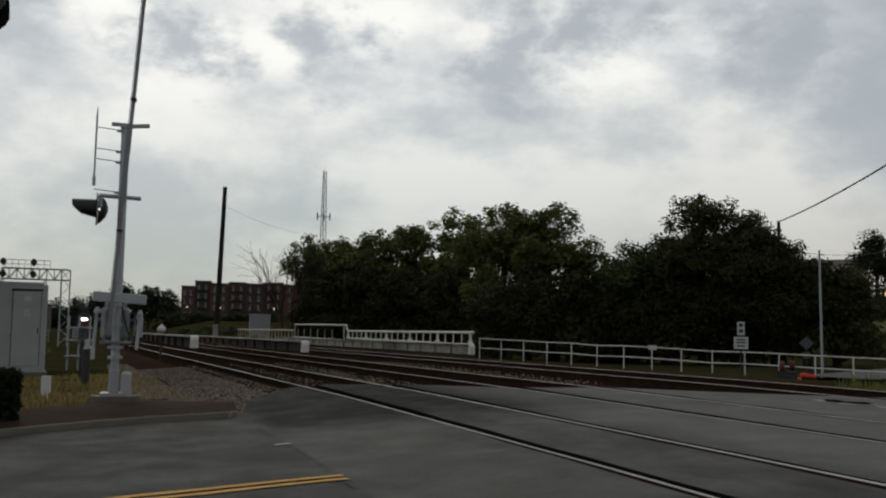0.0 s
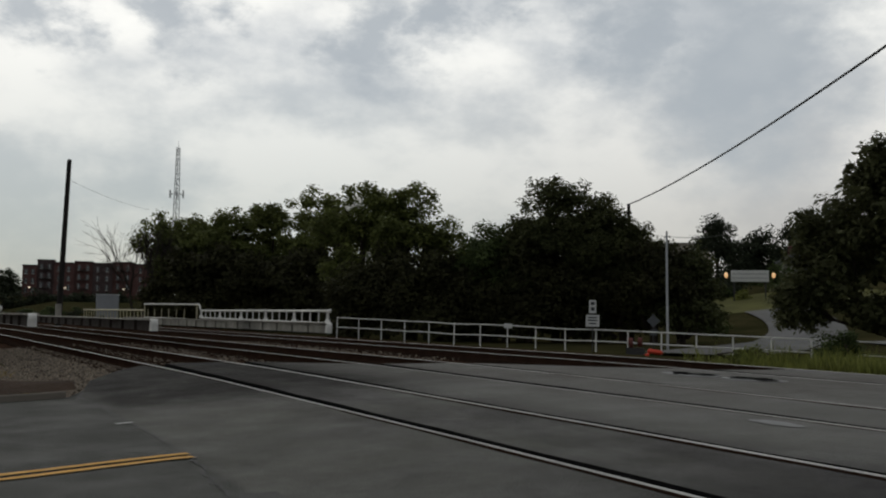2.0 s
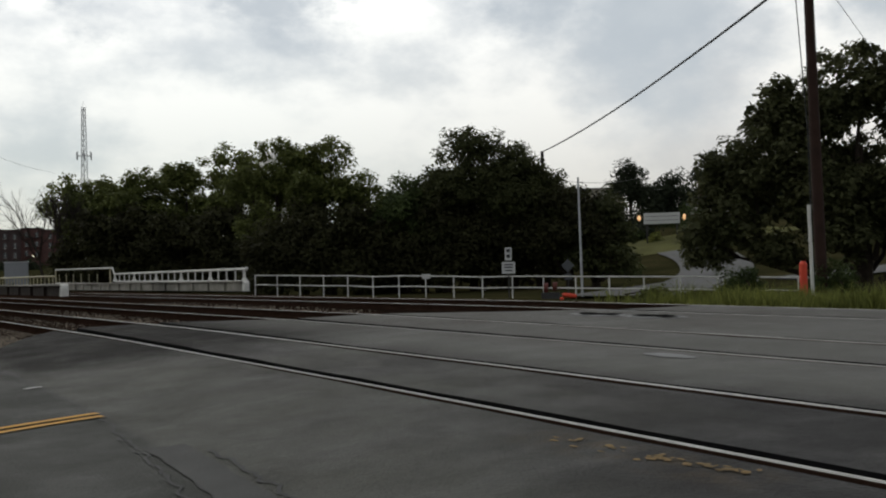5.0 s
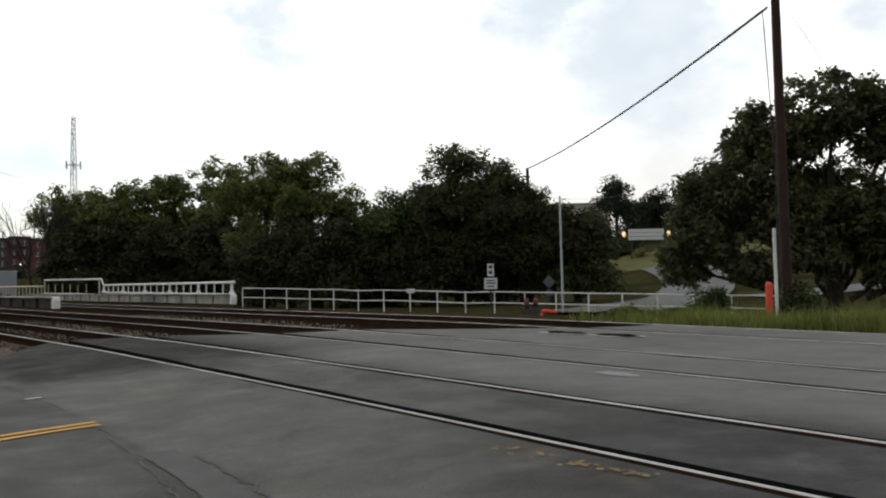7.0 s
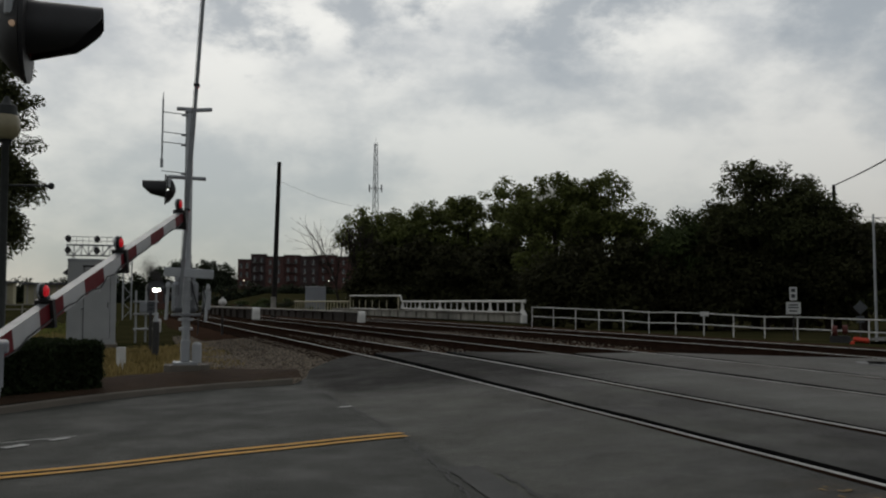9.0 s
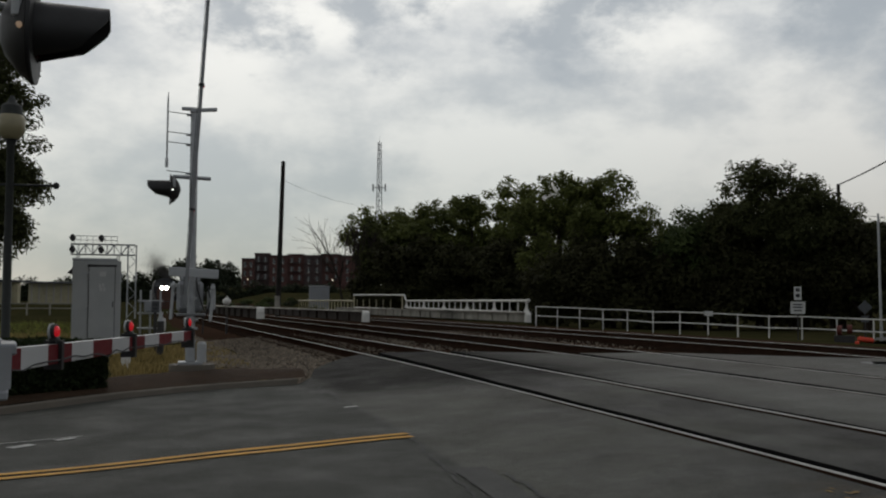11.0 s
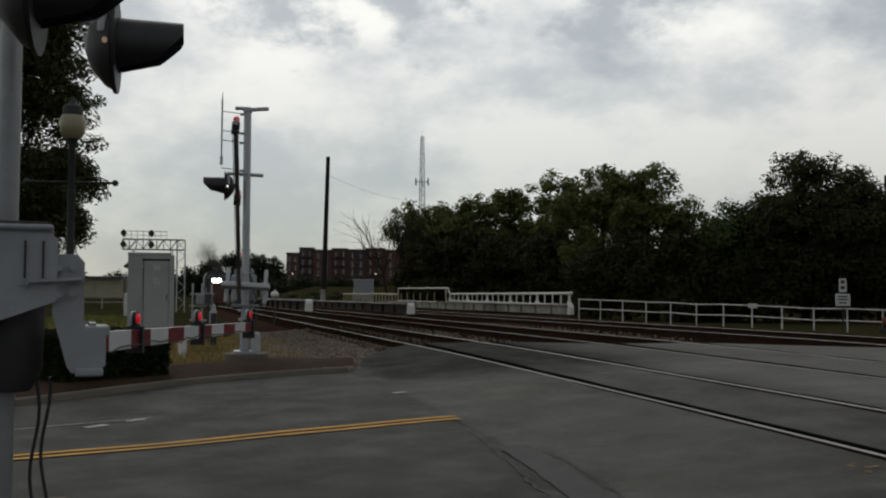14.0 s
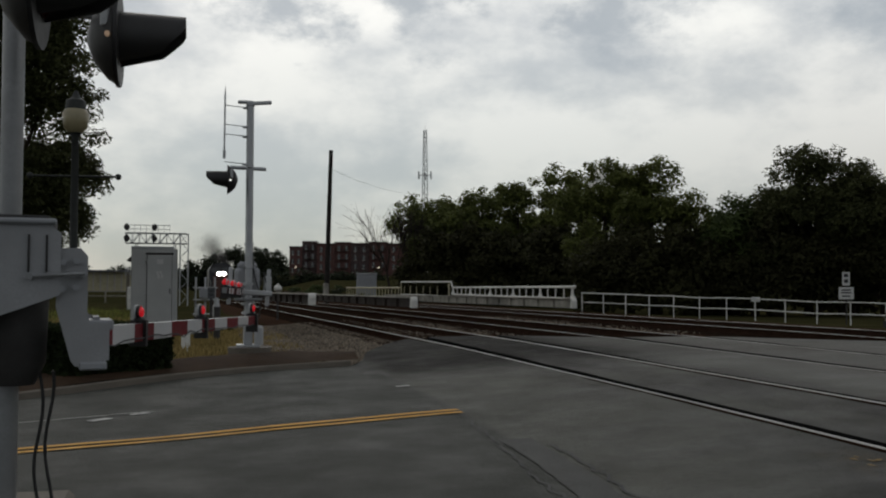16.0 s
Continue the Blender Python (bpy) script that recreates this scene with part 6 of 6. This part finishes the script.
    # metal utility cabinet
    c = thing("utility_cabinet", pose(19.0, 118.8, ground_z(19.0, 118.8), 0, 0, -8), "large grey metal utility cabinet", "utility cabinet")
    part("body", Mesh().box((0, 0, 1.5), (2.5, 1.2, 3.0), bevel=0.04), GREY_PAINT, c)
    part("roof", Mesh().box((0, 0, 3.05), (2.65, 1.35, 0.12), bevel=0.02), LIGHT_GREY, c, "pale roof lip")
    part("door", Mesh().box((-0.6, -0.62, 1.5), (1.1, 0.03, 2.6)).box((0.6, -0.62, 1.5), (1.1, 0.03, 2.6)), GREY_PAINT, c)
    # warehouse on the hill
    b = thing("warehouse", pose(129, 152, 0, 0, 0, -42), "pale metal warehouse with ribbed cladding on the hill", "warehouse")
    part("wall", Mesh().box((5, 6, 11.0), (12, 12, 10.6)), PALE_METAL, b)
    part("roof", Mesh().box((5, 6, 16.4), (12.6, 12.6, 0.25)), TRIM, b)
    for k in range(17):
        part("rib", Mesh().box((-0.6 + 0.68 * k, -0.05, 15.3), (0.2, 0.14, 1.9)), TRIM, b)
    h = thing("house", pose(96.5, 86.5, 0, 0, 0, -48), "pale gabled house half hidden by trees", "house")
    part("wall", Mesh().box((0.6, 3, 7.2), (5.0, 6, 3.4)), TRIM, h)
    part("roof", Mesh().extrude([(-2.4, 8.7), (0.6, 10.2), (3.6, 8.7), (3.6, 8.5), (-2.4, 8.5)], -0.5, 6.5), ROOF, h)
    part("window", Mesh().box((1.2, -0.02, 7.6), (0.9, 0.08, 1.1)), GLASS, h)
    part("chimney", Mesh().box((-0.6, 2, 10.3), (0.6, 0.6, 1.4)), BRICK, h)
    # billboard-like panel across the side road, with a lamp at each end
    s = thing("clearance_panel", pose(78.6, 76.6, 0, 0, 0, -46), "pale grey panel over the side road with amber lamps", "road sign")
    part("panel", Mesh().box((0, 0, 6.12), (3.9, 0.12, 1.22), bevel=0.02), SIGN_WHITE, s, "blank pale panel")
    for u in (-1.8, 1.8):
        part("leg", Mesh().box((u * 0.9, 0.15, 4.2), (0.15, 0.15, 4.0)), DARK_STEEL, s)
        part("lamp", Mesh().ball((u * 1.36, 0, 6.2), 0.26, 10, 8, squash=(0.8, 0.6, 1.2)), AMBER_LAMP, s, "amber lamp")
    part("slat", Mesh().box((0, -0.07, 6.35), (3.6, 0.02, 0.05)).box((0, -0.07, 5.9), (3.6, 0.02, 0.05)), SIGN_BACK, s)
    # side road on the slope
    def ribbon(name, pts, width, mat, label, lift):
        m = Mesh()
        vs = []
        for i, (x, y) in enumerate(pts):
            a, c = pts[max(0, i - 1)], pts[min(len(pts) - 1, i + 1)]
            d = Vector((c[0] - a[0], c[1] - a[1], 0)).normalized()
            for k in range(5):
                px, py = x + d.y * width * (k / 4 - 0.5), y - d.x * width * (k / 4 - 0.5)
                vs.append((px, py, ground_z(px, py) + lift))
        m.add(vs, [(i * 5 + k, i * 5 + k + 1, (i + 1) * 5 + k + 1, (i + 1) * 5 + k) for i in range(len(pts) - 1) for k in range(4)])
        structure(name, m, mat, label, "road", smooth=True)

    ribbon("side_road", [(70 - 40 * (1 - t) + 6 * math.sin(t * 3), 52 - 20 * (1 - t) + 14 * t) for t in np.linspace(0, 1, 40)], 5.5, PAVEMENT, "pale side road climbing the slope", 0.15)
    ribbon("grass_bank", [(62 + 26 * t, 80 - 10 * t) for t in np.linspace(0, 1, 24)], 18.0, BANK, "rough yellow-green grass bank beside the side road", 0.06)
    ribbon("lot", [(50 + 30 * t, 38 - 8 * t) for t in np.linspace(0, 1, 24)], 5.0, PAVEMENT, "pale paved lot under the magnolia", 0.12)
    ribbon("lawn_bank", [(44 + 30 * t, 18 - 4 * t) for t in np.linspace(0, 1, 24)], 16.0, LAWN, "bright mown lawn beyond the fence", 0.12)
    # platform sheds on the west side
    for x, y, w, h, lab in ((-22, 230, 11, 4.4, "low cream station shed with a flat roof"), (-38, 240, 14, 4.8, "low pale station building with a flat roof")):
        g = ground_z(x, y)
        s = thing("station_shed", pose(x, y, g), lab, "shed", "station sheds")
        part("wall", Mesh().box((0, 0, h / 2), (w, 5, h)), CREAM_PAINT, s)
        part("roof", Mesh().box((0, -0.5, h + 0.2), (w + 1.2, 7, 0.4)), ROOF, s, "grey flat roof")
        for k in range(int(w / 1.5)):
            part("column", Mesh().box((-w / 2 + 0.7 + 1.5 * k, -2.9, h / 2), (0.25, 0.25, h)), TRIM, s)
    bridge = thing("footbridge", Matrix.Identity(4), "low grey lattice footbridge in the distance", "footbridge")
    m = Mesh()
    for z in (4.2, 5.2):
        m.tube([(-14, 170, z - 1.0), (-7.5, 170, z), (-6, 170, z)], 0.12, 5)
    for k in range(14):
        m.tube([(-14 + 0.57 * k, 170, 3.2 + 0.07 * k), (-14 + 0.57 * (k + 1), 170, 4.3 + 0.07 * k)], 0.07, 4)
    part("truss", m, GALV, bridge)
    part("pier", Mesh().box((-13.5, 170, 1.5), (0.5, 0.5, 4.0)), CONCRETE, bridge)
    part("pier", Mesh().box((-7, 170, 1.8), (0.5, 0.5, 5.0)), CONCRETE, bridge)
    for x, y in ((-4.6, 62), (-6.0, 75)):
        t = thing("white_gatepost", Matrix.Translation((x, y, ground_z(x, y))), "weathered white post on the verge", "post")
        part("shaft", Mesh().box((0, 0, 0.8), (0.45, 0.3, 1.8), bevel=0.04), WHITE_PAINT, t)
    f = thing("verge_fence", Matrix.Identity(4), "pale rail fence along the far verge", "fence")
    part("rail", Mesh().tube([(-26, 96, 0.9), (-4, 98, 0.9)], 0.05, 6).tube([(-26, 96, 0.45), (-4, 98, 0.45)], 0.05, 6), PALE_CONCRETE, f)
    for k in range(12):
        part("post", Mesh().box((-26 + 2 * k, 96 + 0.18 * k, 0.4), (0.12, 0.12, 1.2)), PALE_CONCRETE, f)


make_ground()
make_road()
make_curb()
make_tracks()
make_stones()
make_girders()
make_far_buildings()
make_signal_bridge()
make_cabin()
make_fence()
make_signs()
make_poles()
near_arm = make_near_gate()
far_arm = make_far_gate()
locomotive, smoke_plume = make_locomotive()
make_hedge()
make_trees()
make_weeds()


def motions():
    def swing(pivot, az, lift):
        return pose(*pivot, 0, 3.2 if az < 0 else 0, 0) @ pose(0, 0, 0, 0, -lift, az)

    walk(near_arm, [(t, swing(NEAR_PIVOT, NEAR_AZ, a)) for t, a in ((0, 88), (4.6, 88), (5.4, 78), (6.2, 55), (6.9, 33), (7.4, 22), (8.0, 18.5), (8.5, 17.4), (9.0, 16.1), (9.4, 14.5), (10.2, 7), (10.8, 1.2), (11.2, -0.5), (16, -0.5))])
    walk(far_arm, [(t, swing(FAR_PIVOT, FAR_AZ, a)) for t, a in ((0, 89), (11.8, 89), (12.3, 82), (12.8, 60), (13.2, 43), (13.6, 32.5), (14.0, 22), (14.5, 13), (14.75, 7.5), (15.0, 3.7), (15.5, 1.5), (16, 0.4))])
    for ob in (locomotive, smoke_plume):
        walk(ob, [(t, pose(TRACKS[0] + drift(y), y, 0.342 + fall(y), 0, 0, 1.2)) for t, y in ((0, 226), (9, 163), (12, 144), (14.5, 133), (16, 130.5))])


motions()
